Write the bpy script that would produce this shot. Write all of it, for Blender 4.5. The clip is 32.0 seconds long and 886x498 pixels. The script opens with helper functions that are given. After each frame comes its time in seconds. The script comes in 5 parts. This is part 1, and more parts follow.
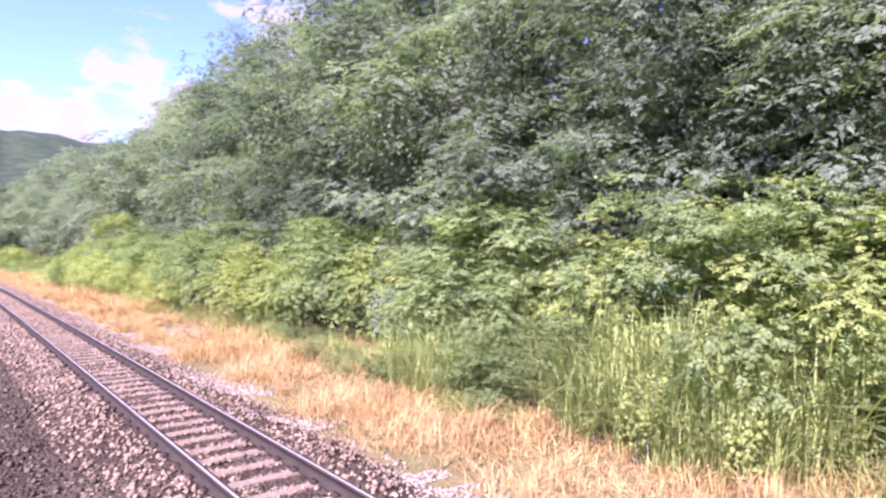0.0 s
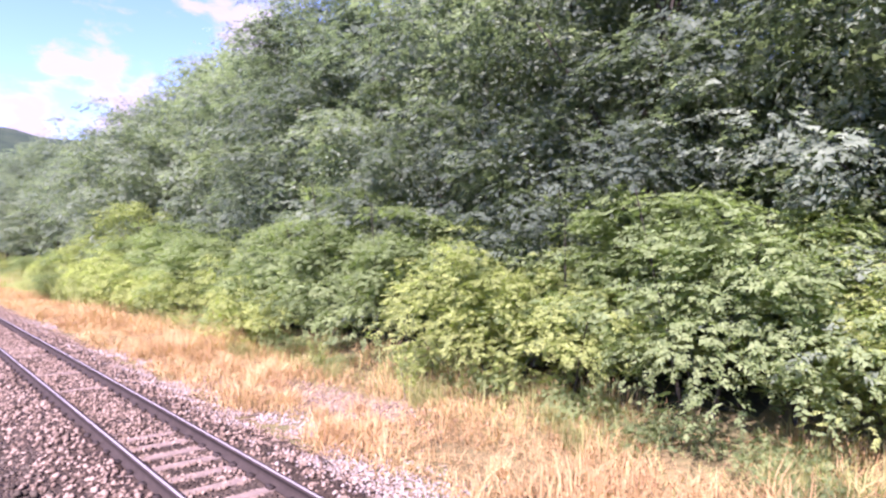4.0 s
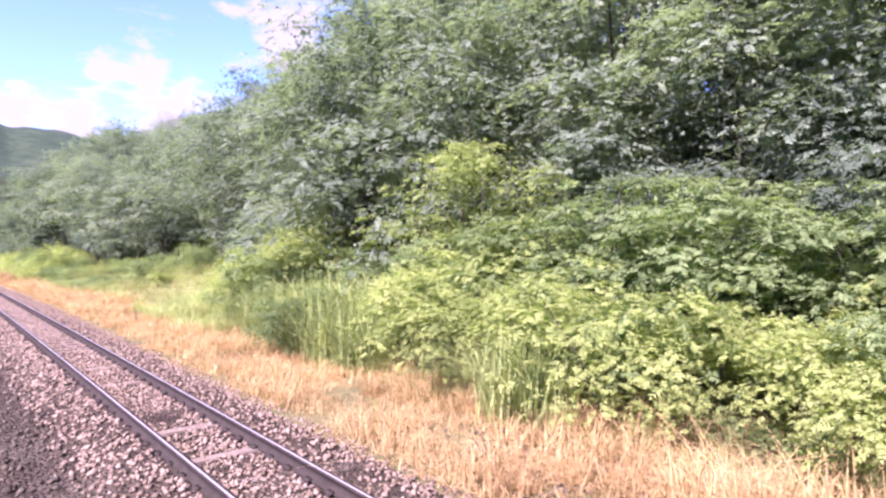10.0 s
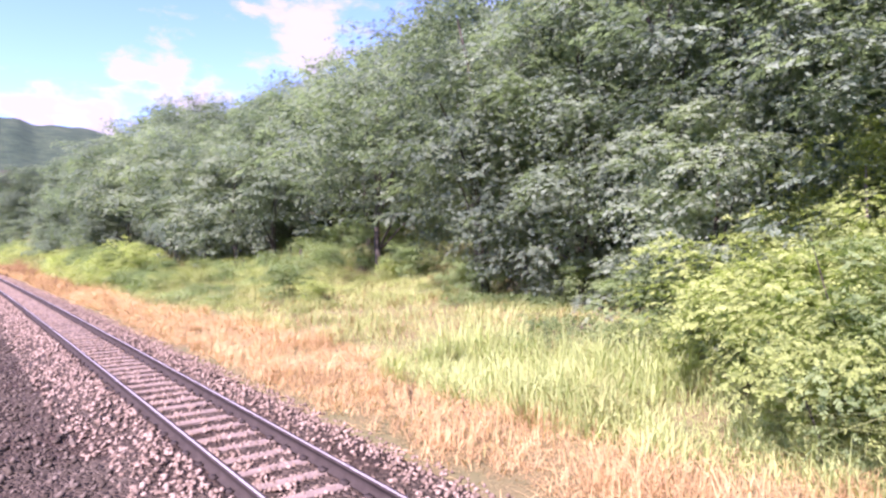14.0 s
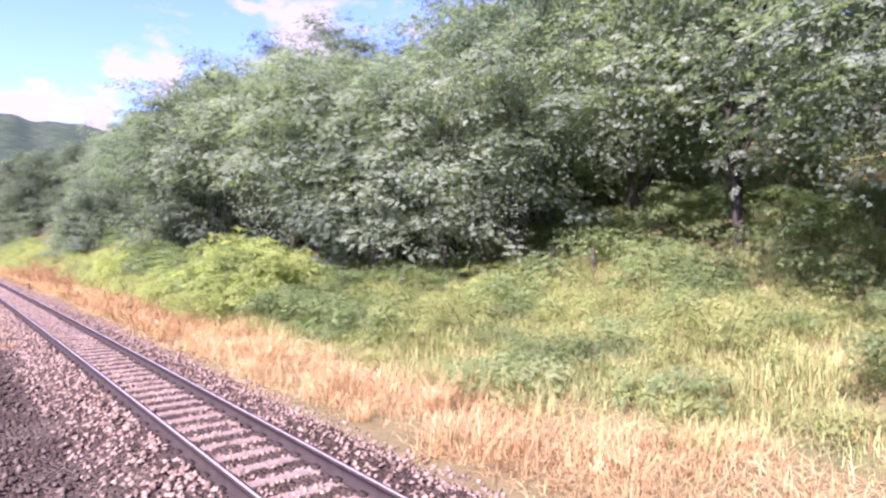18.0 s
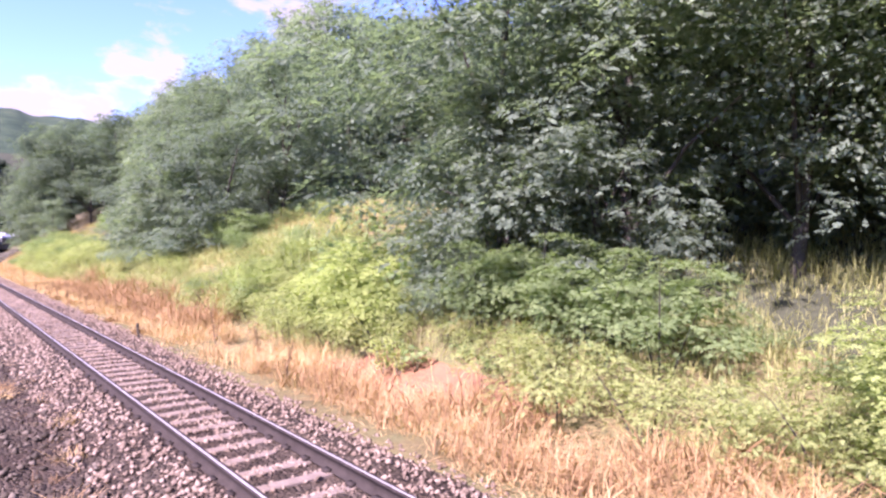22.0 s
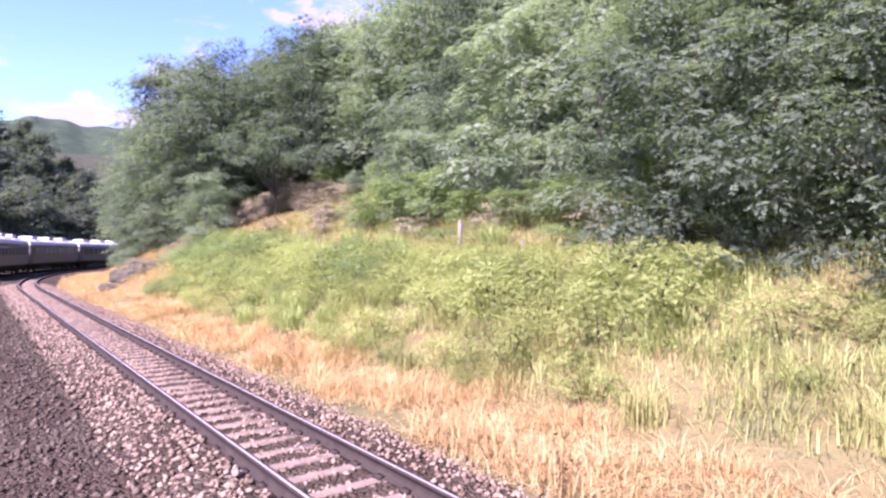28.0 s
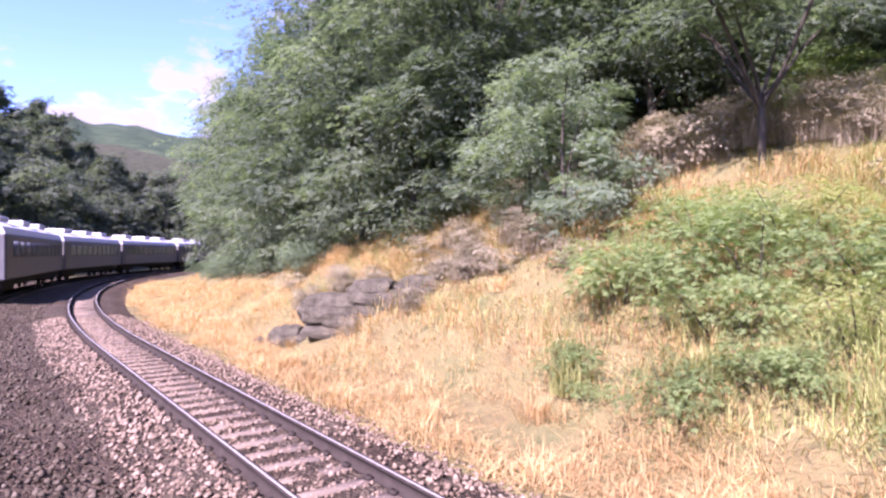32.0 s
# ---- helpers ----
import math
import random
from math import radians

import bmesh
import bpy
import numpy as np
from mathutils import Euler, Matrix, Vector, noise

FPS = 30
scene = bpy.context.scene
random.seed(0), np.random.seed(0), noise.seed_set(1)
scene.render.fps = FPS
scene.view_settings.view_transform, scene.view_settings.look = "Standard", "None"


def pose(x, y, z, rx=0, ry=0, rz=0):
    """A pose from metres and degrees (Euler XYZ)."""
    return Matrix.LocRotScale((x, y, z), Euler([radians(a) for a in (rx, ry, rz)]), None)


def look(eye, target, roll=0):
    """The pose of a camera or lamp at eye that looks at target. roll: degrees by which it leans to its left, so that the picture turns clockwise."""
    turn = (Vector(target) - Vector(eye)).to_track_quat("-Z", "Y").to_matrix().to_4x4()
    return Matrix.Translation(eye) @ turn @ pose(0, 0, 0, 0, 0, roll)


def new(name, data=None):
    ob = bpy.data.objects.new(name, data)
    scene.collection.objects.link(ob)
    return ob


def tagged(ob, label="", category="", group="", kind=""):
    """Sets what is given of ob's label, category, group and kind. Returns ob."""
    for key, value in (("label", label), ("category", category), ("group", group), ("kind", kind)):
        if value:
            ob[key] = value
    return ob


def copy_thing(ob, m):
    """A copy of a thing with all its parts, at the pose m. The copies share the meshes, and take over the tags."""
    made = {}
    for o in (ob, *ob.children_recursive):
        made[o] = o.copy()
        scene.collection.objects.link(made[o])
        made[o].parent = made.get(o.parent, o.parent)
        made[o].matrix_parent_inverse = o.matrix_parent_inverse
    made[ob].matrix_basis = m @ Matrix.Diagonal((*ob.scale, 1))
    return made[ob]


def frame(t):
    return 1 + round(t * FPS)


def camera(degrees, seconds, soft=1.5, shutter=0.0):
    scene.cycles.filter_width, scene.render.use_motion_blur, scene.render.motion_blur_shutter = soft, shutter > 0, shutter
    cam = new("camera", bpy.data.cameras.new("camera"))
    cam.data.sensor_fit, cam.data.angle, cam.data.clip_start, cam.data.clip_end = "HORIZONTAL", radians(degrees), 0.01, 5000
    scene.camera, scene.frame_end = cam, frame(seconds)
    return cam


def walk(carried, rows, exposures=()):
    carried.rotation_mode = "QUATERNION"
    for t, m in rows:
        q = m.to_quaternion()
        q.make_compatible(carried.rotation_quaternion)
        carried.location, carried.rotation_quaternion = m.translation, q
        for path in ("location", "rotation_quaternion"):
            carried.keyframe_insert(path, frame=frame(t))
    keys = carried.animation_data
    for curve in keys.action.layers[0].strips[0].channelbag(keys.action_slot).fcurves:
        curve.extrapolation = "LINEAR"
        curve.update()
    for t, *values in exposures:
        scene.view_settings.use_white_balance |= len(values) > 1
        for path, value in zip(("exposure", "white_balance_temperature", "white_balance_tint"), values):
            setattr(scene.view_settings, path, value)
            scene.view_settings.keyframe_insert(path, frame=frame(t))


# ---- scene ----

# The line of travel: s metres along it, l metres to its right.
S_LEFT0, S_LEFT1, LEFT = 13.1, 132.4, 2.7
S_BEND, RADIUS = 195.0, 130.0
LINE_S = np.arange(-80.0, 420.0, 0.5)
LINE_H = np.radians(LEFT * np.clip((LINE_S - S_LEFT0) / (S_LEFT1 - S_LEFT0), 0, 1)) - np.clip(LINE_S - S_BEND, 0, None) / RADIUS
LINE_X = np.concatenate([[0], np.cumsum(-np.sin(LINE_H) * 0.5)[:-1]])
LINE_Y = np.concatenate([[0], np.cumsum(np.cos(LINE_H) * 0.5)[:-1]])
LINE_X -= LINE_X[160]
LINE_Y -= LINE_Y[160]


def at(s, l):
    h = np.interp(s, LINE_S, LINE_H)
    return np.interp(s, LINE_S, LINE_X) + l * np.cos(h), np.interp(s, LINE_S, LINE_Y) + l * np.sin(h)


def heading(s):
    return float(np.degrees(np.interp(s, LINE_S, LINE_H)))


# seconds, s, l, height of the eye, yaw, pitch, roll
VIEW = (
    (0.0, 0.00, 0.00, 2.46, -38.61, 0.23, -0.30),
    (0.5, 1.36, 0.00, 2.47, -39.08, 0.29, -0.30),
    (1.0, 2.80, 0.01, 2.47, -39.41, 0.28, -0.30),
    (1.5, 4.32, 0.01, 2.48, -39.40, 0.20, -0.30),
    (2.0, 5.91, 0.01, 2.48, -39.32, 0.22, -0.40),
    (2.5, 7.57, 0.02, 2.49, -39.78, 0.16, -0.50),
    (4.5, 14.80, 0.03, 2.50, -42.32, 0.51, -0.67),
    (5.0, 16.74, 0.03, 2.50, -42.91, 0.55, -0.67),
    (5.5, 18.75, 0.03, 2.49, -42.87, 0.61, -0.57),
    (6.0, 20.80, 0.03, 2.49, -42.61, 0.47, -0.57),
    (6.5, 22.91, 0.03, 2.48, -41.61, 0.38, -0.47),
    (7.0, 25.04, 0.03, 2.47, -40.22, 0.37, -0.37),
    (7.5, 27.21, 0.04, 2.47, -39.54, 0.31, -0.37),
    (8.0, 29.41, 0.04, 2.46, -39.52, 0.30, -0.37),
    (8.5, 31.64, 0.04, 2.45, -39.69, 0.31, -0.27),
    (9.0, 33.91, 0.04, 2.44, -39.65, 0.29, -0.17),
    (9.5, 36.20, 0.03, 2.44, -38.84, 0.33, -0.17),
    (10.0, 38.52, 0.03, 2.43, -38.38, 0.17, -0.27),
    (10.5, 40.85, 0.03, 2.42, -37.91, 0.13, -0.27),
    (11.0, 43.18, 0.03, 2.41, -37.45, 0.22, -0.27),
    (11.5, 45.50, 0.03, 2.40, -37.27, 0.21, -0.27),
    (12.0, 47.82, 0.03, 2.39, -37.28, 0.19, -0.37),
    (12.5, 50.17, 0.03, 2.38, -37.12, 0.15, -0.27),
    (13.0, 52.57, 0.03, 2.37, -37.27, 0.00, -0.17),
    (13.5, 55.03, 0.03, 2.37, -37.06, -0.10, -0.17),
    (14.0, 57.54, 0.03, 2.36, -36.72, -0.11, -0.17),
    (14.5, 60.11, 0.03, 2.35, -36.66, -0.11, -0.07),
    (16.5, 71.04, 0.03, 2.33, -36.57, -0.25, 0.25),
    (17.0, 73.96, 0.02, 2.33, -36.63, -0.24, 0.15),
    (17.5, 76.97, 0.02, 2.34, -36.94, -0.24, -0.05),
    (18.0, 80.06, 0.02, 2.34, -37.00, -0.26, -0.15),
    (18.5, 83.22, 0.02, 2.34, -37.05, -0.36, -0.15),
    (19.0, 86.41, 0.01, 2.34, -36.75, -0.39, -0.25),
    (19.5, 89.64, 0.01, 2.35, -36.89, -0.45, -0.35),
    (20.0, 92.90, 0.01, 2.35, -37.42, -0.59, -0.45),
    (20.5, 96.21, -0.00, 2.34, -37.67, -0.75, -0.45),
    (21.0, 99.56, -0.01, 2.33, -37.51, -0.66, -0.45),
    (21.5, 102.96, -0.02, 2.32, -37.42, -0.53, -0.45),
    (22.0, 106.40, -0.03, 2.31, -37.03, -0.39, -0.35),
    (22.5, 109.88, -0.04, 2.30, -36.61, -0.32, -0.15),
    (23.0, 113.39, -0.05, 2.29, -35.64, -0.21, 0.15),
    (23.5, 116.93, -0.06, 2.29, -34.75, -0.04, 0.15),
    (24.0, 120.50, -0.07, 2.28, -34.44, -0.07, 0.25),
    (24.5, 124.08, -0.07, 2.26, -34.24, -0.06, 0.25),
    (25.0, 127.64, -0.06, 2.25, -34.44, -0.08, 0.25),
    (25.5, 131.19, -0.06, 2.24, -34.40, -0.11, 0.35),
    (26.0, 134.72, -0.06, 2.23, -34.09, 0.05, 0.35),
    (26.5, 138.25, -0.06, 2.22, -34.06, 0.08, 0.15),
    (28.5, 152.38, -0.04, 2.19, -33.93, 0.26, 0.26),
    (29.0, 155.98, -0.03, 2.20, -33.95, 0.32, 0.26),
    (29.5, 159.62, -0.02, 2.20, -34.11, 0.24, 0.36),
    (30.0, 163.32, -0.01, 2.21, -34.15, 0.24, 0.36),
    (30.5, 167.04, -0.00, 2.22, -33.75, 0.31, 0.26),
    (31.0, 170.75, 0.01, 2.22, -33.65, 0.28, 0.26),
    (31.5, 174.46, 0.02, 2.23, -33.51, 0.20, 0.26),
    (32.0, 178.16, 0.03, 2.23, -33.60, 0.22, 0.16),
)
cam = camera(70.0, 32.0, soft=2.5)
PATH = [(t, pose(*[float(v) for v in at(s, l)], eye, 90 + pitch, roll, yaw)) for t, s, l, eye, yaw, pitch, roll in VIEW]
# seconds, stops, kelvin, tint
walk(cam, PATH, exposures=((0.0, 2.25, 5700.0, 53.0), (32.0, 2.25, 5700.0, 53.0)))

# ---- light ----
SUN_AZ, SUN_EL = -112.0, 43.0      # degrees clockwise from the line's start heading
world = bpy.data.worlds.new("world")
scene.world = world
world.use_nodes = True
wn, wl = world.node_tree.nodes, world.node_tree.links
wn.clear()
sky = wn.new("ShaderNodeTexSky")
sky.sky_type, sky.sun_disc = "NISHITA", False
sky.sun_elevation, sky.sun_rotation = radians(SUN_EL), radians(SUN_AZ)
sky.air_density, sky.dust_density, sky.ozone_density = 0.85, 0.1, 3.0


def wnode(kind, **values):
    n = wn.new(kind)
    for key, value in values.items():
        if key in n.inputs:
            n.inputs[key].default_value = value
    return n


def wmath(op, a, b):
    n = wn.new("ShaderNodeMath")
    n.operation = op
    for k, v in ((0, a), (1, b)):
        if isinstance(v, (int, float)):
            n.inputs[k].default_value = v
        else:
            wl.new(v, n.inputs[k])
    return n.outputs[0]


# cumulus: noise over the dome, thicker low down, and two banks of cloud ahead of the line
coord = wn.new("ShaderNodeTexCoord")
big = wnode("ShaderNodeTexNoise", Scale=16.0, Detail=8.0, Roughness=0.58, Distortion=0.2)
squash = wn.new("ShaderNodeMapping")
squash.inputs["Scale"].default_value = (1, 1, 2.1)
squash.inputs["Location"].default_value = (0.3, 0.1, 0.0)
wl.new(coord.outputs["Generated"], squash.inputs["Vector"])
wl.new(squash.outputs[0], big.inputs["Vector"])
field = big.outputs["Fac"]
for az, el, size, gain in ((13.4, 14.6, 2.2, 0.26), (10.4, 13.6, 2.0, 0.20), (4.2, 10.4, 2.6, 0.28), (8.5, 9.6, 3.2, 0.30), (15.0, 11.0, 4.0, 0.30), (24.0, 19.0, 3.4, 0.26), (25.5, 17.0, 4.0, 0.26),
                           (5.0, 16.5, 4.6, -0.30), (9.5, 18.6, 3.4, -0.30), (17.6, 17.2, 2.8, -0.28), (8.0, 23.5, 5.0, -0.20), (-3.0, 18.0, 8.0, -0.25)):
    a, e = radians(az), radians(el)
    d = wn.new("ShaderNodeVectorMath")
    d.operation = "DISTANCE"
    wl.new(coord.outputs["Generated"], d.inputs[0])
    d.inputs[1].default_value = (math.sin(a) * math.cos(e), math.cos(a) * math.cos(e), math.sin(e))
    bump = wmath("MULTIPLY", d.outputs["Value"], 1 / radians(size))
    bump = wmath("SUBTRACT", 1.0, bump)
    bump = wmath("MULTIPLY", wmath("MAXIMUM", bump, 0.0), gain)
    field = wmath("ADD", field, bump)
cover = wn.new("ShaderNodeMapRange")
cover.interpolation_type = "SMOOTHSTEP"
cover.inputs["From Min"].default_value, cover.inputs["From Max"].default_value = 0.47, 0.72
wl.new(field, cover.inputs["Value"])
mix = wn.new("ShaderNodeMixRGB")
wl.new(cover.outputs[0], mix.inputs["Fac"])
deep = wn.new("ShaderNodeMixRGB")
deep.blend_type, deep.inputs["Fac"].default_value = "MULTIPLY", 1.0
deep.inputs["Color2"].default_value = (0.56, 0.59, 0.78, 1)
wl.new(sky.outputs[0], deep.inputs["Color1"])
wl.new(deep.outputs[0], mix.inputs["Color1"])
mix.inputs["Color2"].default_value = (1.6, 1.53, 1.56, 1)
back = wnode("ShaderNodeBackground", Strength=0.14)
wl.new(mix.outputs[0], back.inputs["Color"])
wout = wn.new("ShaderNodeOutputWorld")
wl.new(back.outputs[0], wout.inputs["Surface"])

sun = new("sun", bpy.data.lights.new("sun", "SUN"))
sun.data.energy, sun.data.angle, sun.data.color = 4.8, radians(0.6), (1.0, 0.95, 0.87)
sun_az, sun_el = radians(SUN_AZ), radians(SUN_EL)
sun.matrix_world = look((math.sin(sun_az) * math.cos(sun_el) * 300, math.cos(sun_az) * math.cos(sun_el) * 300, math.sin(sun_el) * 300), (0, 0, 0))

# ---- materials ----


def material(name, rough=0.8, metal=0.0):
    m = bpy.data.materials.new(name)
    m.use_nodes = True
    b = m.node_tree.nodes["Principled BSDF"]
    b.inputs["Roughness"].default_value, b.inputs["Metallic"].default_value = rough, metal
    if rough >= 0.8:
        b.inputs["Specular IOR Level"].default_value = 0.12
    return m, m.node_tree.nodes, m.node_tree.links, b


def ramp_of(nodes, *stops):
    r = nodes.new("ShaderNodeValToRGB")
    e = r.color_ramp.elements
    while len(e) < len(stops):
        e.new(0.5)
    for el, (p, c) in zip(e, stops):
        el.position, el.color = p, (*c, 1)
    return r


def noise_of(nodes, links, scale, detail=4.0, rough=0.6, vector=None):
    n = nodes.new("ShaderNodeTexNoise")
    n.inputs["Scale"].default_value, n.inputs["Detail"].default_value, n.inputs["Roughness"].default_value = scale, detail, rough
    if vector is not None:
        links.new(vector, n.inputs["Vector"])
    return n


def place_of(nodes):
    return nodes.new("ShaderNodeNewGeometry").outputs["Position"]


def plain(name, colour, rough=0.8, metal=0.0, spread=0.25, scale=3.0, bump=0.0, fine=40.0):
    """A surface of one colour with stains at one scale and grain at another."""
    m, n, k, b = material(name, rough, metal)
    p = n.new("ShaderNodeTexCoord").outputs["Object"]
    a, c = noise_of(n, k, scale, 5, 0.6, p), noise_of(n, k, fine, 3, 0.6, p)
    mixed = n.new("ShaderNodeMath")
    mixed.operation = "MULTIPLY_ADD"
    k.new(a.outputs["Fac"], mixed.inputs[0])
    mixed.inputs[1].default_value = 0.65
    half = n.new("ShaderNodeMath")
    half.operation = "MULTIPLY"
    k.new(c.outputs["Fac"], half.inputs[0])
    half.inputs[1].default_value = 0.35
    k.new(half.outputs[0], mixed.inputs[2])
    r = ramp_of(n, (0.3, [v * (1 - spread) for v in colour]), (0.7, [min(1, v * (1 + spread)) for v in colour]))
    k.new(mixed.outputs[0], r.inputs[0])
    k.new(r.outputs[0], b.inputs["Base Color"])
    if bump:
        u = n.new("ShaderNodeBump")
        u.inputs["Strength"].default_value, u.inputs["Distance"].default_value = bump, 0.02
        k.new(c.outputs["Fac"], u.inputs["Height"])
        k.new(u.outputs[0], b.inputs["Normal"])
    return m


def leafy(name, dark, mid, light, shine=0.06, through_light=0.55, rough=0.7):
    """Leaves: each one its own shade, each plant a little its own, light coming through."""
    m, n, k, b = material(name, rough)
    g, o = n.new("ShaderNodeNewGeometry"), n.new("ShaderNodeObjectInfo")
    add = n.new("ShaderNodeMath")
    add.operation = "MULTIPLY_ADD"
    k.new(g.outputs["Random Per Island"], add.inputs[0])
    add.inputs[1].default_value = 0.55
    part_of = n.new("ShaderNodeMath")
    part_of.operation = "MULTIPLY"
    k.new(o.outputs["Random"], part_of.inputs[0])
    part_of.inputs[1].default_value = 0.45
    k.new(part_of.outputs[0], add.inputs[2])
    r = ramp_of(n, (0.05, dark), (0.5, mid), (0.95, light))
    spray = noise_of(n, k, 1.1, 2, 0.5, place_of(n))
    clump = n.new("ShaderNodeMath")
    clump.operation = "MULTIPLY_ADD"
    k.new(spray.outputs["Fac"], clump.inputs[0])
    clump.inputs[1].default_value, clump.inputs[2].default_value = 1.1, -0.55
    mixed = n.new("ShaderNodeMath")
    mixed.operation = "ADD"
    k.new(add.outputs[0], mixed.inputs[0])
    k.new(clump.outputs[0], mixed.inputs[1])
    k.new(mixed.outputs[0], r.inputs[0])
    k.new(r.outputs[0], b.inputs["Base Color"])
    b.inputs["Specular IOR Level"].default_value = shine
    t = n.new("ShaderNodeBsdfTranslucent")
    tint = n.new("ShaderNodeMixRGB")
    tint.blend_type, tint.inputs["Fac"].default_value = "MULTIPLY", 1.0
    tint.inputs["Color2"].default_value = (1.15, 1.32, 0.68, 1)
    k.new(r.outputs[0], tint.inputs["Color1"])
    k.new(tint.outputs[0], t.inputs["Color"])
    mx = n.new("ShaderNodeMixShader")
    mx.inputs["Fac"].default_value = through_light
    k.new(b.outputs[0], mx.inputs[1])
    k.new(t.outputs[0], mx.inputs[2])
    k.new(mx.outputs[0], n["Material Output"].inputs["Surface"])
    return m


LEAF_TREE = leafy("tree_leaf", (0.088, 0.116, 0.078), (0.155, 0.195, 0.128), (0.240, 0.285, 0.182))
LEAF_DARK = leafy("dark_tree_leaf", (0.068, 0.090, 0.061), (0.121, 0.151, 0.099), (0.195, 0.230, 0.150))
LEAF_PALE = leafy("pale_tree_leaf", (0.108, 0.136, 0.088), (0.186, 0.226, 0.145), (0.278, 0.318, 0.205))
# far trees: the distant slope's shade is put into darker leaf colours
LEAF_FAR_SHADED = leafy("shaded_far_tree_leaf", (0.048, 0.058, 0.046), (0.086, 0.102, 0.076), (0.145, 0.160, 0.116))
LEAF_BUSH = leafy("shrub_leaf", (0.100, 0.136, 0.054), (0.182, 0.234, 0.092), (0.272, 0.328, 0.136))
LEAF_LIME = leafy("bright_shrub_leaf", (0.175, 0.208, 0.066), (0.295, 0.338, 0.106), (0.420, 0.456, 0.158))
LEAF_WEED = leafy("bank_weed_leaf", (0.165, 0.188, 0.062), (0.275, 0.304, 0.104), (0.395, 0.415, 0.160))
LEAF_BROAD = leafy("broad_leaf", (0.115, 0.160, 0.060), (0.185, 0.245, 0.090), (0.270, 0.330, 0.125))
LEAF_DRY = leafy("dry_leaf", (0.138, 0.116, 0.070), (0.244, 0.206, 0.128), (0.345, 0.295, 0.190), 0.15, 0.2, 0.85)
BLADE_GREEN = leafy("green_blade", (0.172, 0.205, 0.062), (0.305, 0.348, 0.108), (0.44, 0.475, 0.18), 0.3, 0.35)
BLADE_OLIVE = leafy("olive_blade", (0.15, 0.155, 0.05), (0.27, 0.265, 0.085), (0.40, 0.365, 0.14), 0.25, 0.3)
BLADE_DRY = leafy("straw_blade", (0.28, 0.176, 0.076), (0.48, 0.312, 0.136), (0.62, 0.438, 0.215), 0.15, 0.3, 0.8)
BLADE_RUST = leafy("rusty_blade", (0.175, 0.098, 0.042), (0.330, 0.200, 0.088), (0.48, 0.315, 0.15), 0.15, 0.25, 0.85)
STALK = leafy("dead_stalk", (0.120, 0.096, 0.060), (0.220, 0.180, 0.112), (0.34, 0.285, 0.185), 0.15, 0.25, 0.85)
BARK = plain("bark", (0.054, 0.046, 0.033), 0.95, 0, 0.45, 4.0, 0.6, 30.0)
BARK_PALE = plain("pale_bark", (0.21, 0.175, 0.125), 0.95, 0, 0.4, 4.0, 0.5, 30.0)
RUST = plain("rusty_steel", (0.034, 0.026, 0.020), 0.9, 0.0, 0.35, 6.0, 0.3, 60.0)
POLISHED = plain("worn_steel", (0.27, 0.24, 0.215), 0.55, 0.2, 0.12, 8.0)
CONCRETE = plain("old_concrete", (0.172, 0.130, 0.096), 0.92, 0, 0.25, 5.0, 0.5, 50.0)
STEM = plain("green_stem", (0.14, 0.15, 0.075), 0.8, 0, 0.3, 5.0)
POST = plain("weathered_post", (0.20, 0.172, 0.125), 0.95, 0, 0.3, 6.0, 0.4, 40.0)
WIRE = plain("rusty_wire", (0.16, 0.12, 0.10), 0.7, 0.5)
ROCK = plain("grey_rock", (0.062, 0.054, 0.036), 0.95, 0, 0.75, 2.2, 1.0, 14.0)
CAR_PAINT = plain("dusty_car_paint", (0.105, 0.098, 0.092), 0.55, 0, 0.2, 1.5)
CAR_BAND = plain("window_band_paint", (0.065, 0.060, 0.056), 0.5, 0, 0.2, 1.5)
CAR_ROOF = plain("pale_roof_paint", (0.48, 0.46, 0.46), 0.6, 0, 0.15, 1.5)
CAR_UNDER = plain("sooty_steel", (0.035, 0.032, 0.032), 0.85, 0.2)
GLASS, gn, gk, gb = material("dark_window_glass", 0.08)
gb.inputs["Base Color"].default_value = (0.03, 0.035, 0.04, 1)


def stones_material(name, dark, mid, light):
    m, n, k, b = material(name, 0.92)
    g = n.new("ShaderNodeNewGeometry")
    r = ramp_of(n, (0.0, dark), (0.5, mid), (1.0, light))
    k.new(g.outputs["Random Per Island"], r.inputs[0])
    k.new(r.outputs[0], b.inputs["Base Color"])
    return m


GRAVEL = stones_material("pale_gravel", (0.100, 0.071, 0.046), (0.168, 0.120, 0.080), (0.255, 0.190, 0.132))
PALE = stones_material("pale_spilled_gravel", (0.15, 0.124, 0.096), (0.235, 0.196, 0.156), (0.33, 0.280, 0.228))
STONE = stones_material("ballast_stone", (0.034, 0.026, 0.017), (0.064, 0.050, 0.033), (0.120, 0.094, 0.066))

# ballast bed between the stones: small cells of stone and the gaps between them
BALLAST, bn, bk, bb = material("ballast_bed", 0.95)
bp = place_of(bn)
cell = bn.new("ShaderNodeTexVoronoi")
cell.inputs["Scale"].default_value = 14.0
bk.new(bp, cell.inputs["Vector"])
edge = bn.new("ShaderNodeTexVoronoi")
edge.feature, edge.inputs["Scale"].default_value = "DISTANCE_TO_EDGE", 14.0
bk.new(bp, edge.inputs["Vector"])
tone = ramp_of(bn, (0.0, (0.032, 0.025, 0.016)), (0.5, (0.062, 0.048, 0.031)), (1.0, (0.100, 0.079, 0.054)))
bk.new(cell.outputs["Color"], tone.inputs[0])
stain = ramp_of(bn, (0.35, (0.72, 0.62, 0.60)), (0.65, (1.05, 1.02, 1.0)))
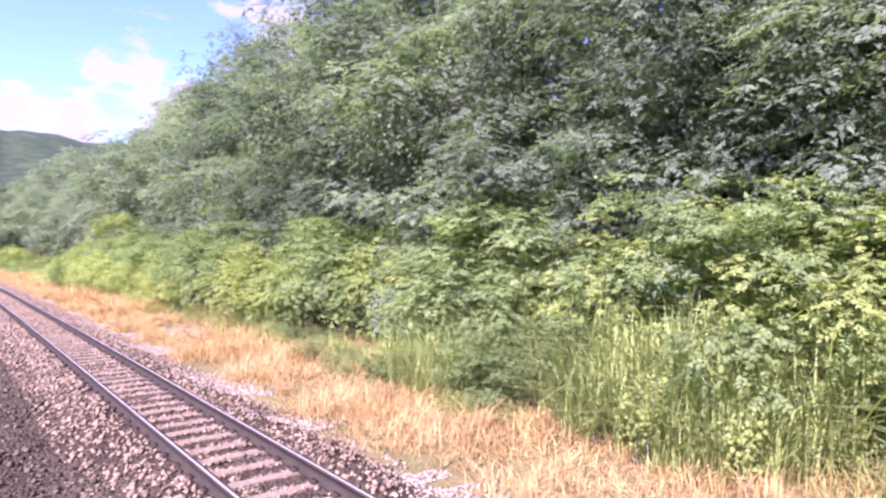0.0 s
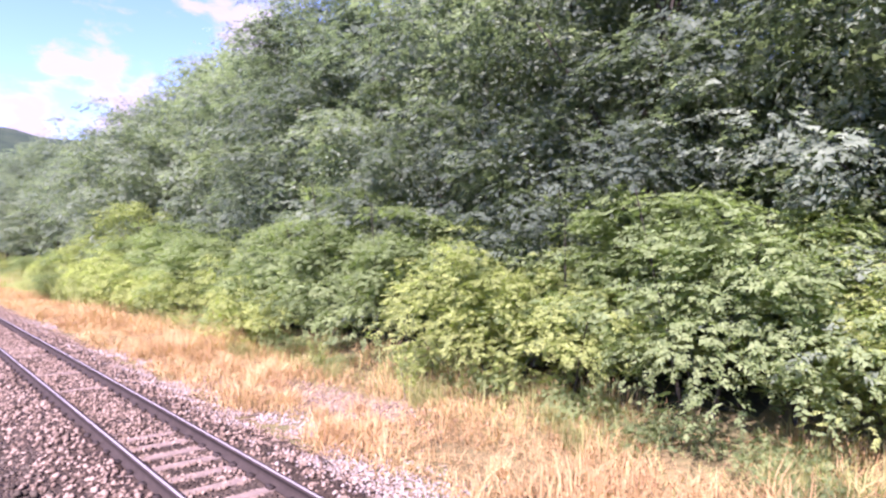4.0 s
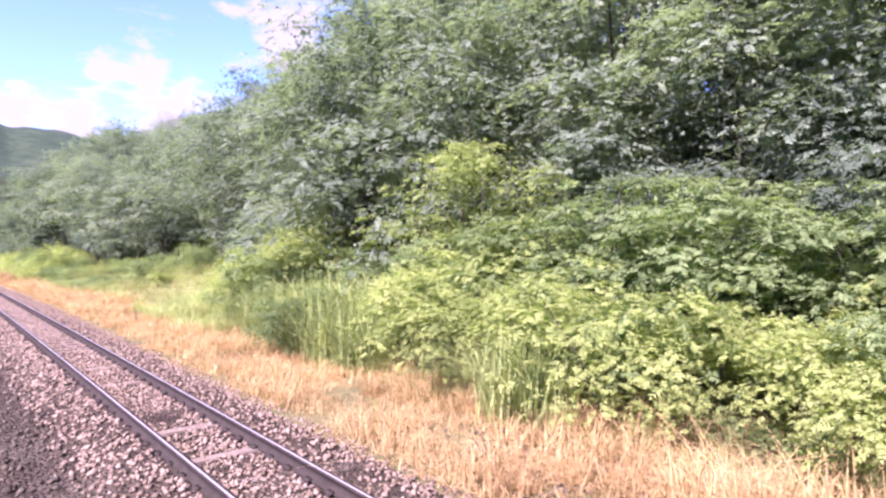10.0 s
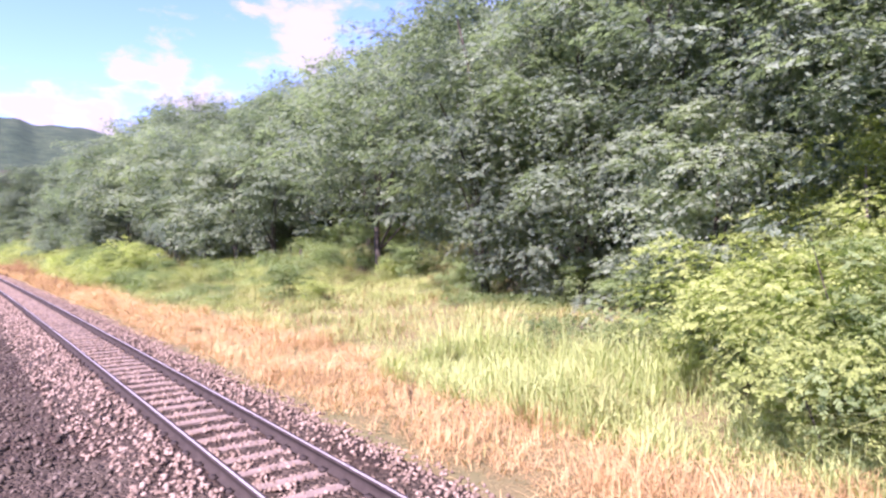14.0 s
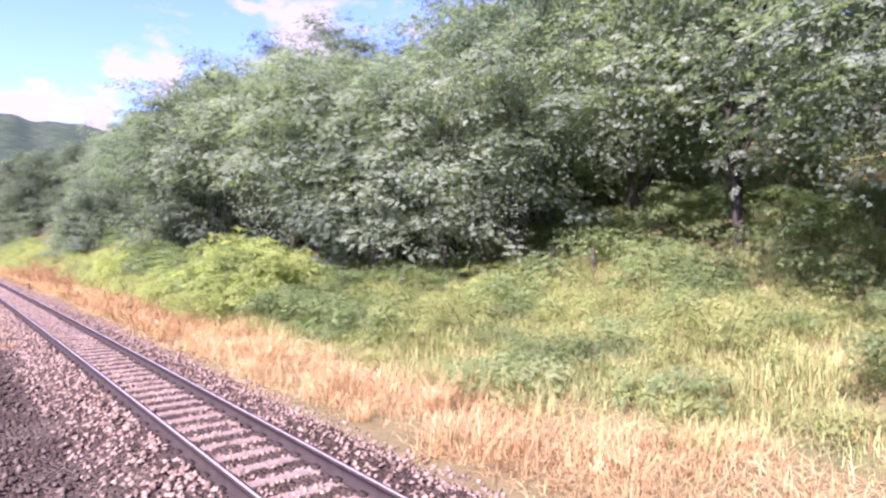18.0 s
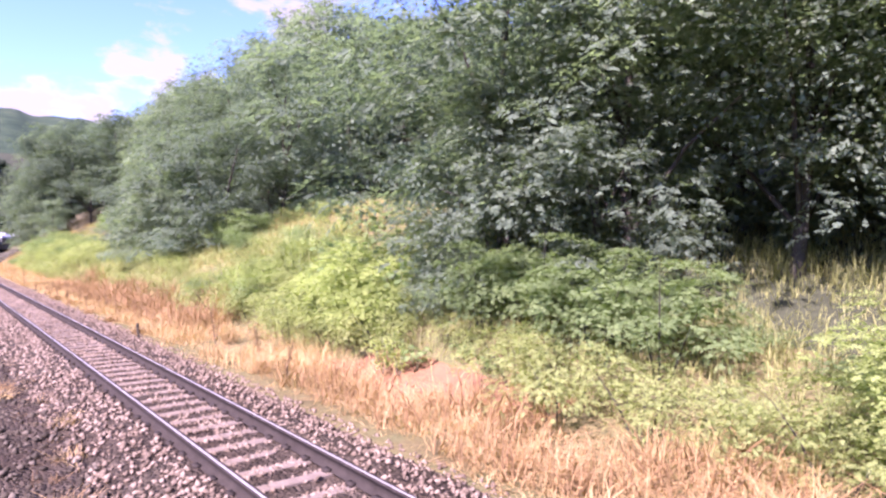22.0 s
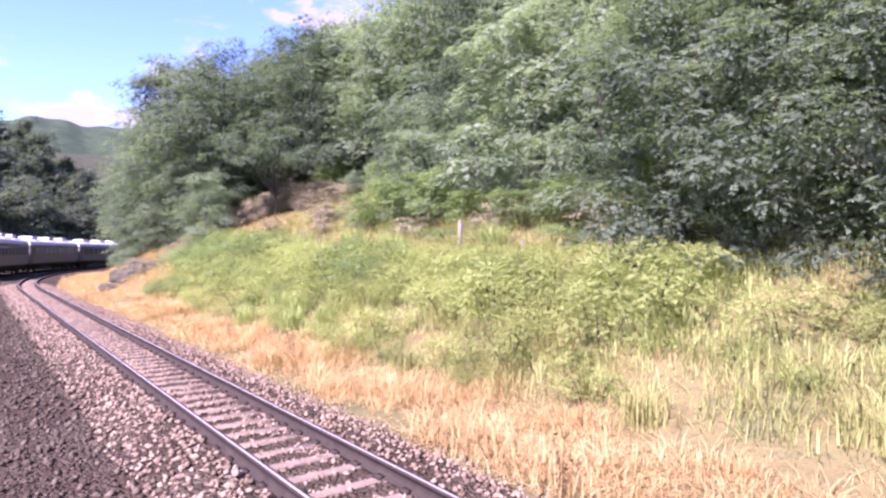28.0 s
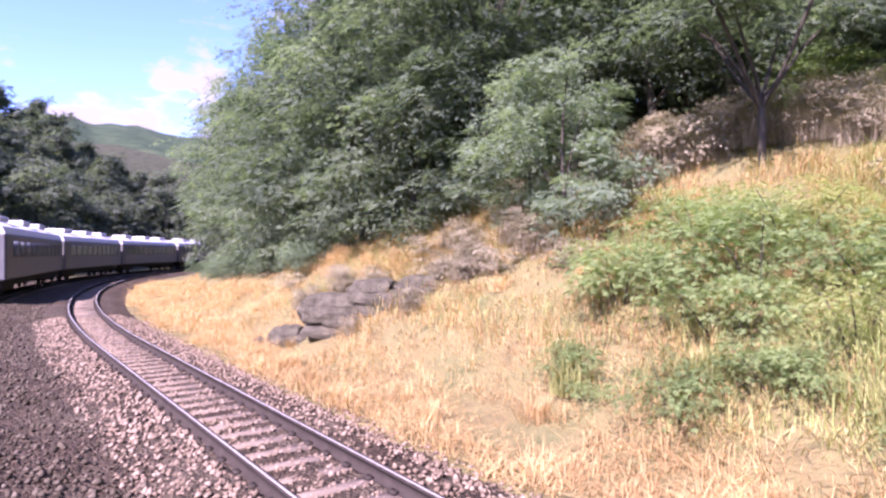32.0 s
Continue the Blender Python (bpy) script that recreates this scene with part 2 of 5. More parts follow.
bk.new(noise_of(bn, bk, 0.7, 5, 0.6, bp).outputs["Fac"], stain.inputs[0])
both = bn.new("ShaderNodeMixRGB")
both.blend_type, both.inputs["Fac"].default_value = "MULTIPLY", 1.0
bk.new(tone.outputs[0], both.inputs["Color1"])
bk.new(stain.outputs[0], both.inputs["Color2"])
bk.new(both.outputs[0], bb.inputs["Base Color"])
rise = bn.new("ShaderNodeBump")
rise.inputs["Strength"].default_value, rise.inputs["Distance"].default_value = 1.0, 0.09
bk.new(edge.outputs["Distance"], rise.inputs["Height"])
bk.new(rise.outputs[0], bb.inputs["Normal"])

# soil with straw litter and green litter in patches
SOIL, sn, sk, sb = material("soil", 0.97)
sp = place_of(sn)
litter = ramp_of(sn, (0.30, (0.085, 0.065, 0.030)), (0.44, (0.145, 0.115, 0.048)), (0.56, (0.125, 0.112, 0.046)), (0.72, (0.070, 0.080, 0.031)))
sk.new(noise_of(sn, sk, 0.8, 9, 0.72, sp).outputs["Fac"], litter.inputs[0])
sk.new(litter.outputs[0], sb.inputs["Base Color"])
sbump = sn.new("ShaderNodeBump")
sbump.inputs["Strength"].default_value, sbump.inputs["Distance"].default_value = 0.8, 0.06
sk.new(noise_of(sn, sk, 9.0, 5, 0.7, sp).outputs["Fac"], sbump.inputs["Height"])
sk.new(sbump.outputs[0], sb.inputs["Normal"])

# darker, mottled brown-green ground under the trees
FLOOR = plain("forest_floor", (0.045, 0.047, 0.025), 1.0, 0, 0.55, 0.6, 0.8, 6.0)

# bare red earth by the line
EARTH = plain("red_earth", (0.185, 0.088, 0.045), 1.0, 0, 0.4, 1.2, 0.8, 14.0)

# far hills under scrub
SCRUB, cn_, ck, cb = material("far_scrub", 1.0)
cp = place_of(cn_)
scrub = ramp_of(cn_, (0.36, (0.016, 0.028, 0.015)), (0.5, (0.030, 0.046, 0.023)), (0.66, (0.060, 0.074, 0.036)))
ck.new(noise_of(cn_, ck, 0.03, 12, 0.75, cp).outputs["Fac"], scrub.inputs[0])
ck.new(scrub.outputs[0], cb.inputs["Base Color"])

# ---- helpers for things ----
rng = np.random.default_rng(7)


def mesh_of(name, verts, faces, mat, smooth=False):
    me = bpy.data.meshes.new(name)
    verts, faces = np.asarray(verts, dtype=np.float32), np.asarray(faces, dtype=np.int32)
    k = faces.shape[1]
    me.vertices.add(len(verts))
    me.vertices.foreach_set("co", verts.ravel())
    me.loops.add(faces.size)
    me.loops.foreach_set("vertex_index", faces.ravel())
    me.polygons.add(len(faces))
    me.polygons.foreach_set("loop_start", np.arange(0, faces.size, k, dtype=np.int32))
    me.polygons.foreach_set("loop_total", np.full(len(faces), k, dtype=np.int32))
    if smooth:
        me.polygons.foreach_set("use_smooth", np.ones(len(faces), dtype=bool))
    me.update(calc_edges=True)
    me.materials.append(mat)
    return me


def part_mesh(name, me, parent, label=""):
    ob = new(name, me)
    ob.parent = parent
    return tagged(ob, label) if label else ob


def part(name, bm, mat, parent, label=""):
    me = bpy.data.meshes.new(name)
    bm.to_mesh(me)
    bm.free()
    me.materials.append(mat)
    return part_mesh(name, me, parent, label)


def box(x0, x1, y0, y1, z0, z1, bevel=0.0):
    bm = bmesh.new()
    bmesh.ops.create_cube(bm, size=1.0, matrix=Matrix.Translation(((x0 + x1) / 2, (y0 + y1) / 2, (z0 + z1) / 2)) @ Matrix.Diagonal((x1 - x0, y1 - y0, z1 - z0, 1)))
    if bevel:
        bmesh.ops.bevel(bm, geom=bm.edges[:], offset=bevel, segments=1, affect="EDGES")
    return bm


def tube(points, radii, sides=7):
    """Verts and quads of a bent, tapered tube."""
    points = np.asarray(points, float)
    vs, fs = [], []
    for i, (p, r) in enumerate(zip(points, radii)):
        d = points[min(i + 1, len(points) - 1)] - points[max(i - 1, 0)]
        d /= np.linalg.norm(d) + 1e-9
        u = np.cross(d, (0.3, 0.9, 0.31))
        u /= np.linalg.norm(u)
        w = np.cross(d, u)
        for j in range(sides):
            a = 2 * math.pi * j / sides
            vs.append(p + r * (math.cos(a) * u + math.sin(a) * w))
    for i in range(len(points) - 1):
        for j in range(sides):
            a, b = i * sides + j, i * sides + (j + 1) % sides
            fs.append((a, b, b + sides, a + sides))
    return np.array(vs), np.array(fs)


def unit(v):
    return v / (np.linalg.norm(v, axis=1, keepdims=True) + 1e-9)


def leaves(base, axis, normal, length, width, fold=0.25):
    """One folded quad a leaf: base, side, tip, side."""
    axis = unit(axis)
    side = unit(np.cross(axis, normal))
    up = np.cross(side, axis)
    length, width = np.asarray(length)[:, None], np.asarray(width)[:, None]
    mid = base + axis * length * 0.45 + up * width * fold
    tip = base + axis * length - up * length * 0.12
    v = np.stack([base, mid + side * width / 2, tip, mid - side * width / 2], 1).reshape(-1, 3)
    return v, np.arange(len(v)).reshape(-1, 4)


def small_leaves(base, axis, normal, length, width):
    """One pointed triangle a leaf."""
    axis = unit(axis)
    side = unit(np.cross(axis, normal))
    length, width = np.asarray(length)[:, None], np.asarray(width)[:, None]
    near = base + axis * length * 0.12
    v = np.stack([near + side * width * 0.62, base + axis * length * 1.05, near - side * width * 0.62], 1).reshape(-1, 3)
    return v, np.arange(len(v)).reshape(-1, 3)


def ball(r, n):
    return unit(r.normal(size=(n, 3)))


def foliage(r, count, clumps, clump_size, leaf, shape, flat=0.45, droop=0.45, core=0.18, twig=7, boughs=0):
    """Leafy twigs gathered in flattened clumps over an uneven dome round the origin, or, with boughs,
    strung along that many drooping boughs with gaps between them. shape: (rx, ry, rz)."""
    shape = np.asarray(shape, float)
    d = ball(r, boughs or clumps)
    d[:, 2] = np.where(d[:, 2] < -0.45, -d[:, 2], d[:, 2])
    along = np.zeros(clumps)
    if boughs:
        along = ((np.arange(clumps) // boughs) + r.uniform(0, 1, clumps)) / math.ceil(clumps / boughs)
        d = unit(d[np.arange(clumps) % boughs] + r.normal(size=(clumps, 3)) * (0.10 + 0.16 * along)[:, None])
    lump = 0.82 + 0.3 * np.array([noise.noise((float(q[0]) * 1.7 + clumps, float(q[1]) * 1.7, float(q[2]) * 1.7)) for q in d]) + r.uniform(-0.15, 0.15, clumps)
    if boughs:
        lump = 0.62 + 0.66 * along
    centre = d * lump[:, None] * shape * 0.84
    centre[:, 2] -= along ** 2 * shape[2] * 0.30
    size = clump_size * r.uniform(0.55, 1.4, clumps) * (1.12 - 0.3 * along)
    weight = size ** 2
    n = max(1, count // twig)
    which = r.choice(clumps, n, p=weight / weight.sum())
    out = unit(d[which] * 0.7 + ball(r, n) + np.array((0, 0, 0.6)))
    spot = centre[which] + out * size[which][:, None] * np.array((1, 1, flat)) * r.uniform(0.6, 1.0, n)[:, None]
    deep = r.random(n) < core
    spot[deep] = spot[deep] * r.uniform(0.3, 0.62, deep.sum())[:, None]
    normal = unit(out * 0.9 + np.array((0, 0, 0.6)) + r.normal(size=(n, 3)) * 0.16)
    axis = unit(np.cross(normal, ball(r, n)) * 0.7 + out * np.array((1, 1, 0.3)) - np.array((0, 0, droop)) * r.random(n)[:, None])
    side = unit(np.cross(axis, normal))
    ln = leaf * r.uniform(0.7, 1.3, n)
    ln[deep] *= 1.3 if leaf < 0.18 else 1.0
    run = ln * twig * 0.34
    bases, axes, normals, lengths = [], [], [], []
    for j in range(twig):
        t = (j + 0.4) / twig
        lead = 1.0 if j == twig - 1 else 0.0
        sign = (1 if j % 2 else -1) * (1 - lead)
        bases.append(spot + axis * (run * t)[:, None] - np.array((0, 0, 0.25)) * (run * t * t)[:, None])
        axes.append(axis * (0.45 + lead) + side * sign * 0.9 + r.normal(size=(n, 3)) * 0.16 - np.array((0, 0, 0.2)))
        normals.append(unit(normal + r.normal(size=(n, 3)) * 0.16))
        lengths.append(ln * (1 - 0.3 * abs(t - 0.45)) * r.uniform(0.8, 1.15, n))
    ln = np.concatenate(lengths)
    return small_leaves(np.concatenate(bases), np.concatenate(axes), np.concatenate(normals), ln, ln * r.uniform(0.42, 0.6, len(ln)))


def blades(r, foot, height, lean, width, bend=0.35):
    """Grass: a bent blade at each foot; quads, two a blade."""
    n = len(foot)
    a = r.uniform(0, 2 * math.pi, n)
    d = np.stack([np.cos(a), np.sin(a), np.zeros(n)], 1)
    side = np.stack([-np.sin(a), np.cos(a), np.zeros(n)], 1) * (width * 0.5)[:, None]
    up = np.array((0, 0, 1.0))
    h, q = height[:, None], (lean * r.uniform(0.05, 1.0, n) ** 1.5 * 1.9)[:, None]
    mid = foot + up * h * 0.62 + d * h * q * 0.35
    tip = foot + up * h * (1 - 0.4 * np.minimum(q, 1.2) * bend) + d * h * q * (0.7 + bend)
    v = np.stack([foot - side, foot + side, mid + side * 0.9, mid - side * 0.9, tip + side * 0.12, tip - side * 0.12], 1).reshape(-1, 3)
    i = np.arange(n)[:, None] * 6
    return v, np.concatenate([i + np.array([[0, 1, 2, 3]]), i + np.array([[3, 2, 4, 5]])])


def joined(pieces):
    vs, fs, k = [], [], 0
    for v, f_ in pieces:
        vs.append(v)
        fs.append(f_ + k)
        k += len(v)
    return np.concatenate(vs), np.concatenate(fs)


# ---- ground ----


def smooth(a, b, x):
    t = np.clip((np.asarray(x, float) - a) / (b - a), 0, 1)
    return t * t * (3 - 2 * t)


def line_coords(x, y):
    """s and l of points of the plan."""
    x, y = np.atleast_1d(np.asarray(x, float)), np.atleast_1d(np.asarray(y, float))
    near = np.empty(len(x), int)
    for i in range(0, len(x), 4000):
        near[i:i + 4000] = np.argmin((x[i:i + 4000, None] - LINE_X[None, ::2]) ** 2 + (y[i:i + 4000, None] - LINE_Y[None, ::2]) ** 2, 1) * 2
    h = LINE_H[near]
    dx, dy = x - LINE_X[near], y - LINE_Y[near]
    return LINE_S[near] - dx * np.sin(h) + dy * np.cos(h), dx * np.cos(h) + dy * np.sin(h)


BANK_S = (-80, 0, 40, 60, 72, 90, 104, 116, 130, 150, 175, 190, 200, 215, 420)
BANK_RISE = (0.20, 0.20, 0.18, 0.16, 0.13, 0.14, 0.20, 0.38, 0.50, 0.42, 0.47, 0.57, 0.55, 0.40, 0.40)
BANK_FOOT = (7.2, 7.2, 7.6, 7.8, 8.2, 7.4, 7.0, 6.8, 6.6, 6.6, 6.4, 6.2, 6.2, 7.0, 7.0)


def ground_at(s, l, x=None, y=None):
    s, l = np.asarray(s, float), np.asarray(l, float)
    rise, foot = np.interp(s, LINE_S, np.interp(LINE_S, BANK_S, BANK_RISE)), np.interp(s, BANK_S, BANK_FOOT)
    up = np.clip(l - foot, 0, None)
    bank = rise * np.minimum(up, 9.0) * smooth(0, 2.2, up)
    steep = np.interp(s, (112, 124, 148, 156), (0.40, 0.10, 0.10, 0.40))
    hill = steep * np.clip(up - 9.0, 0, 45.0) + 0.12 * np.clip(up - 54, 0, 120)
    out = np.clip(-l - 9.0, 0, None)
    far = 0.42 * np.clip(out - 4, 0, 90)
    z = -0.42 + bank + hill + far * smooth(215, 250, s)
    return z + 0.05 * np.sin(s * 1.3 + l * 0.7) * smooth(4.8, 6, l) + 0.07 * np.sin(s * 0.47 - l * 1.1 + 1.0) * smooth(5, 7, l)


def far_hill(x, y):
    d = np.hypot(x, y - 100)
    az = np.degrees(np.arctan2(x, y - 100))
    ridge = 186 + 9 * np.sin(az * 0.30 + 0.9) + 4 * np.sin(az * 1.1) + 2 * np.sin(az * 2.7)
    return ridge * smooth(500, 1400, d) * (0.35 + 0.65 * smooth(120, 60, np.abs(az)))


gx = np.concatenate([[-4000, -2600, -1800, -1300, -900, -600, -400, -250, -150, -100, -70, -50], np.arange(-40, -8, 4), np.arange(-8, 34, 0.7), np.arange(34, 110, 3), [115, 130, 150, 180, 220, 300, 420, 600, 900, 1300, 1800, 2600, 4000]])
gy = np.concatenate([[-4000, -2500, -1500, -900, -500, -250, -120, -60], np.arange(-30, 250, 1.0), np.arange(250, 340, 4), [345, 370, 410, 470, 560, 700, 850, 1000, 1150, 1300, 1400, 1500, 1700, 2100, 3000, 4500]])
GX, GY = np.meshgrid(gx, gy)
gs, gl = line_coords(GX.ravel(), GY.ravel())
gz = ground_at(gs, gl) + far_hill(GX.ravel(), GY.ravel())
nx = len(gx)
gi = np.arange((len(gy) - 1) * nx).reshape(len(gy) - 1, nx)[:, :-1].ravel()
gv = np.stack([GX.ravel(), GY.ravel(), gz], 1)
gf = np.stack([gi, gi + 1, gi + nx + 1, gi + nx], 1)
gme = mesh_of("ground", gv, gf, SOIL, True)
gme.materials.append(SCRUB)
mid_x, mid_y = gv[gf].mean(1)[:, 0], gv[gf].mean(1)[:, 1]
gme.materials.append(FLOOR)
mid_s, mid_l = line_coords(mid_x, mid_y)
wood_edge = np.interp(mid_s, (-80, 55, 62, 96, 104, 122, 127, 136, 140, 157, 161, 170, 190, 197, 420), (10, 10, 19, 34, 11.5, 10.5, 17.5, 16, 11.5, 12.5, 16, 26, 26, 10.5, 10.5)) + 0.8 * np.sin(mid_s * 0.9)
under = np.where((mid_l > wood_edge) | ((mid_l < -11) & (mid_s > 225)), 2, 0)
gme.materials.append(EARTH)
under = np.where(((mid_s - 116.2) / 3.6) ** 2 + ((mid_l - 7.2) / 1.2) ** 2 < 1, 3, under)
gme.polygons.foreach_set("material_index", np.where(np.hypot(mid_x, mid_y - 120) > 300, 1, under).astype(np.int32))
ground = tagged(new("ground", gme), "brown soil with straw litter, a cut bank and far scrub hills", "ground", kind="structure")


def along(profile, s0, s1, step, closed=False):
    """Sweep a profile of (l, z) points along the line."""
    ss = np.arange(s0, s1 + 1e-6, step)
    prof = np.asarray(profile, float)
    n = len(prof)
    vs = []
    for l, z in prof:
        x, y = at(ss, l)
        vs.append(np.stack([x, y, np.full(len(ss), z)], 1))
    v = np.stack(vs, 1).reshape(-1, 3)
    i = np.arange(len(ss) - 1)[:, None] * n + np.arange(n if closed else n - 1)[None]
    j = np.arange(len(ss) - 1)[:, None] * n + (np.arange(n if closed else n - 1)[None] + 1) % n
    return v, np.stack([i, j, j + n, i + n], 2).reshape(-1, 4)


S_END = 300.0
bed = [(-5.4, -0.5), (-4.2, -0.19), (-2.6, -0.16), (-1.3, -0.17), (0.0, -0.18), (0.8, -0.26), (1.5, -0.24), (1.8, -0.145), (2.20, -0.140), (2.42, -0.19), (2.89, -0.188), (3.36, -0.19), (3.58, -0.140), (3.98, -0.145), (4.25, -0.24), (4.7, -0.42), (5.1, -0.56)]
bv, bf = along(bed, -20, S_END, 0.5)
bv[:, 2] += rng.normal(size=len(bv)) * 0.012
tagged(new("ballast", mesh_of("ballast", bv, bf, BALLAST, True)), "pinkish grey crushed stone ballast bed under the rails", "ballast", kind="structure")

# ---- railway ----
RAIL_SHAPE = [(-0.065, -0.165), (0.065, -0.165), (0.065, -0.152), (0.012, -0.132), (0.010, -0.045), (0.034, -0.036), (0.034, -0.006), (0.026, 0.0), (0.000, 0.001), (-0.026, 0.0), (-0.034, -0.006), (-0.034, -0.036), (-0.010, -0.045), (-0.012, -0.132), (-0.065, -0.152)]


def rail_part(name, l0, parent, s0, s1, label):
    v, f_ = along([(l0 + a, z) for a, z in RAIL_SHAPE], s0, s1, 1.0, True)
    me = mesh_of(name, v, f_, RUST)
    me.materials.append(POLISHED)
    me.polygons.foreach_set("material_index", np.tile(np.array([0, 0, 0, 0, 0, 0, 0, 0, 1, 0, 0, 0, 0, 0, 0], dtype=np.int32), len(f_) // 15))
    return part_mesh(name, me, parent, label)


def sleeper_shape():
    bm = box(-0.95, 0.95, -0.076, 0.076, -0.30, -0.166, 0.012)
    me = bpy.data.meshes.new("sleeper")
    bm.to_mesh(me)
    bm.free()
    me.materials.append(CONCRETE)
    return me


near_track = tagged(new("railway_track"), "rusty steel rails on pale sleepers in stone ballast", "railway track", kind="structure")
rail_part("rail", 2.36, near_track, -15, S_END, "rusty rail with a bright worn running surface")
rail_part("rail", 3.42, near_track, -15, S_END, "rusty rail with a bright worn running surface")
own_track = tagged(new("railway_track"), "rails that carry the passenger train through the bend", "railway track", kind="structure")
rail_part("rail", -1.83, own_track, -15, S_END, "rusty rail with a bright worn running surface")
rail_part("rail", -0.77, own_track, -15, S_END, "rusty rail with a bright worn running surface")
SLEEPER = sleeper_shape()


def boxes(places, size, top):
    """Many plain blocks in one mesh; places: rows of s, l, turn in degrees."""
    w, d, h = size
    corner = np.array([(x, y, z) for z in (-h, 0) for x, y in ((-w / 2, -d / 2), (w / 2, -d / 2), (w / 2, d / 2), (-w / 2, d / 2))])
    quad = np.array([(0, 3, 2, 1), (4, 5, 6, 7), (0, 1, 5, 4), (1, 2, 6, 5), (2, 3, 7, 6), (3, 0, 4, 7)])
    out = []
    for s, l, turn in places:
        x, y = at(s, l)
        a = radians(heading(s) + turn)
        c = corner.copy()
        out.append((np.stack([x + c[:, 0] * math.cos(a) - c[:, 1] * math.sin(a), y + c[:, 0] * math.sin(a) + c[:, 1] * math.cos(a), top + c[:, 2]], 1), quad))
    return joined(out)


SPACING = 0.5
every = np.arange(-14, S_END - 1, SPACING)
kept = [s for s in every if 6 <= s < 156]
rest = [(s, 2.89, rng.normal() * 0.8) for s in every if not 6 <= s < 156]
part_mesh("far_sleepers", mesh_of("far_sleepers", *boxes(rest, (1.9, 0.152, 0.13), -0.166), CONCRETE), near_track)["kind"] = "stuff"
part_mesh("far_sleepers", mesh_of("far_sleepers", *boxes([(s, -1.3, 0) for s in np.arange(-14, S_END - 1, 0.6)], (1.9, 0.21, 0.13), -0.166), CONCRETE), own_track)["kind"] = "stuff"
clips = [(s + d, l + e, 0) for s in every if s < 215 for l in (2.36, 3.42) for e in (-0.085, 0.085) for d in (0.0,)]
part_mesh("rail_clips", mesh_of("rail_clips", *boxes(clips, (0.07, 0.11, 0.045), -0.128), RUST), near_track, "dark rusty rail fastenings")["kind"] = "stuff"

# loose stones, over the bed and in pale patches on its edge
OCTA = np.array([(1, 0, 0), (0, 1, 0), (-1, 0, 0), (0, -1, 0), (0, 0, 0.8), (0, 0, -0.8)], float)
TRI = np.array([(0, 1, 4), (1, 2, 4), (2, 3, 4), (3, 0, 4), (1, 0, 5), (2, 1, 5), (3, 2, 5), (0, 3, 5)])
bed_l, bed_z = [p[0] for p in bed], [p[1] for p in bed]


def stones(name, label, mat, s, l, r):
    n = len(s)
    x, y = at(s, l)
    z = np.maximum(np.interp(l, bed_l, bed_z), ground_at(s, l)) + r * 0.3
    turn = rng.uniform(0, 6.3, n)[:, None]
    v = OCTA[None] * rng.uniform(0.55, 1.25, (n, 6, 1)) + rng.normal(size=(n, 6, 3)) * 0.16
    v = np.stack([v[:, :, 0] * np.cos(turn) - v[:, :, 1] * np.sin(turn), v[:, :, 0] * np.sin(turn) + v[:, :, 1] * np.cos(turn), v[:, :, 2]], 2) * r[:, None, None]
    v += np.stack([x, y, z], 1)[:, None]
    return tagged(new(name, mesh_of(name, v.reshape(-1, 3), (np.arange(n)[:, None, None] * 6 + TRI[None]).reshape(-1, 3), mat)), label, "ballast", kind="stuff")


STONES = 21000
# dark stones up to l = 1.5: the train's shade put into their colour
stones("old_ballast_stones", "crushed stones between the two tracks, darkened as if in the train's shade", STONE, rng.uniform(-3, 215, STONES), rng.uniform(-0.6, 1.5, STONES), rng.uniform(0.024, 0.06, STONES))
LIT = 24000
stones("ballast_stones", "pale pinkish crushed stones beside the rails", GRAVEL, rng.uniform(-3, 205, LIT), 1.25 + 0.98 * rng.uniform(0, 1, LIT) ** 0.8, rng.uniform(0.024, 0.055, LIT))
mid_s_, mid_l_ = rng.uniform(-3, 205, 44000), rng.uniform(2.42, 3.36, 44000)
mid_keep = (np.abs((mid_s_ - 0.25) % 0.5 - 0.25) < 0.15) | (np.array([noise.noise((float(a) * 0.5, float(q) * 2.0, 4.0)) + 0.6 * noise.noise((float(a) * 2.1, float(q) * 3.0, 7.0)) for a, q in zip(mid_s_, mid_l_)]) + ((mid_s_ > 22) & (mid_s_ < 57)) * 0.9 > 0.3)
stones("track_stones", "crushed stones lying over the sleepers between the rails", GRAVEL, mid_s_[mid_keep], mid_l_[mid_keep], rng.uniform(0.02, 0.045, int(mid_keep.sum())))
sh_s, sh_l = rng.uniform(-3, 205, 32000), rng.uniform(3.55, 4.95, 32000)
stones("shoulder_stones", "pale pinkish stones on the shoulder of the ballast", GRAVEL, sh_s, sh_l, rng.uniform(0.02, 0.05, 32000))
gv_s, gv_l = rng.uniform(-3, 45, 26000), 4.85 + rng.normal(size=26000) * 0.42
gv_keep = np.array([noise.noise((float(a) * 0.33, 5.0, 1.0)) + 0.4 * noise.noise((float(a) * 1.3, float(q), 2.0)) for a, q in zip(gv_s, gv_l)]) > 0.0
stones("gravel_patches", "pale grey gravel spilled at the edge of the ballast", PALE, gv_s[gv_keep], gv_l[gv_keep], rng.uniform(0.015, 0.04, int(gv_keep.sum())))
stones("spilled_stones", "brownish pink stones spilled over bare ground", GRAVEL, 23.6 + rng.normal(size=2600) * 1.1, 6.9 + rng.normal(size=2600) * 0.45, rng.uniform(0.015, 0.05, 2600))
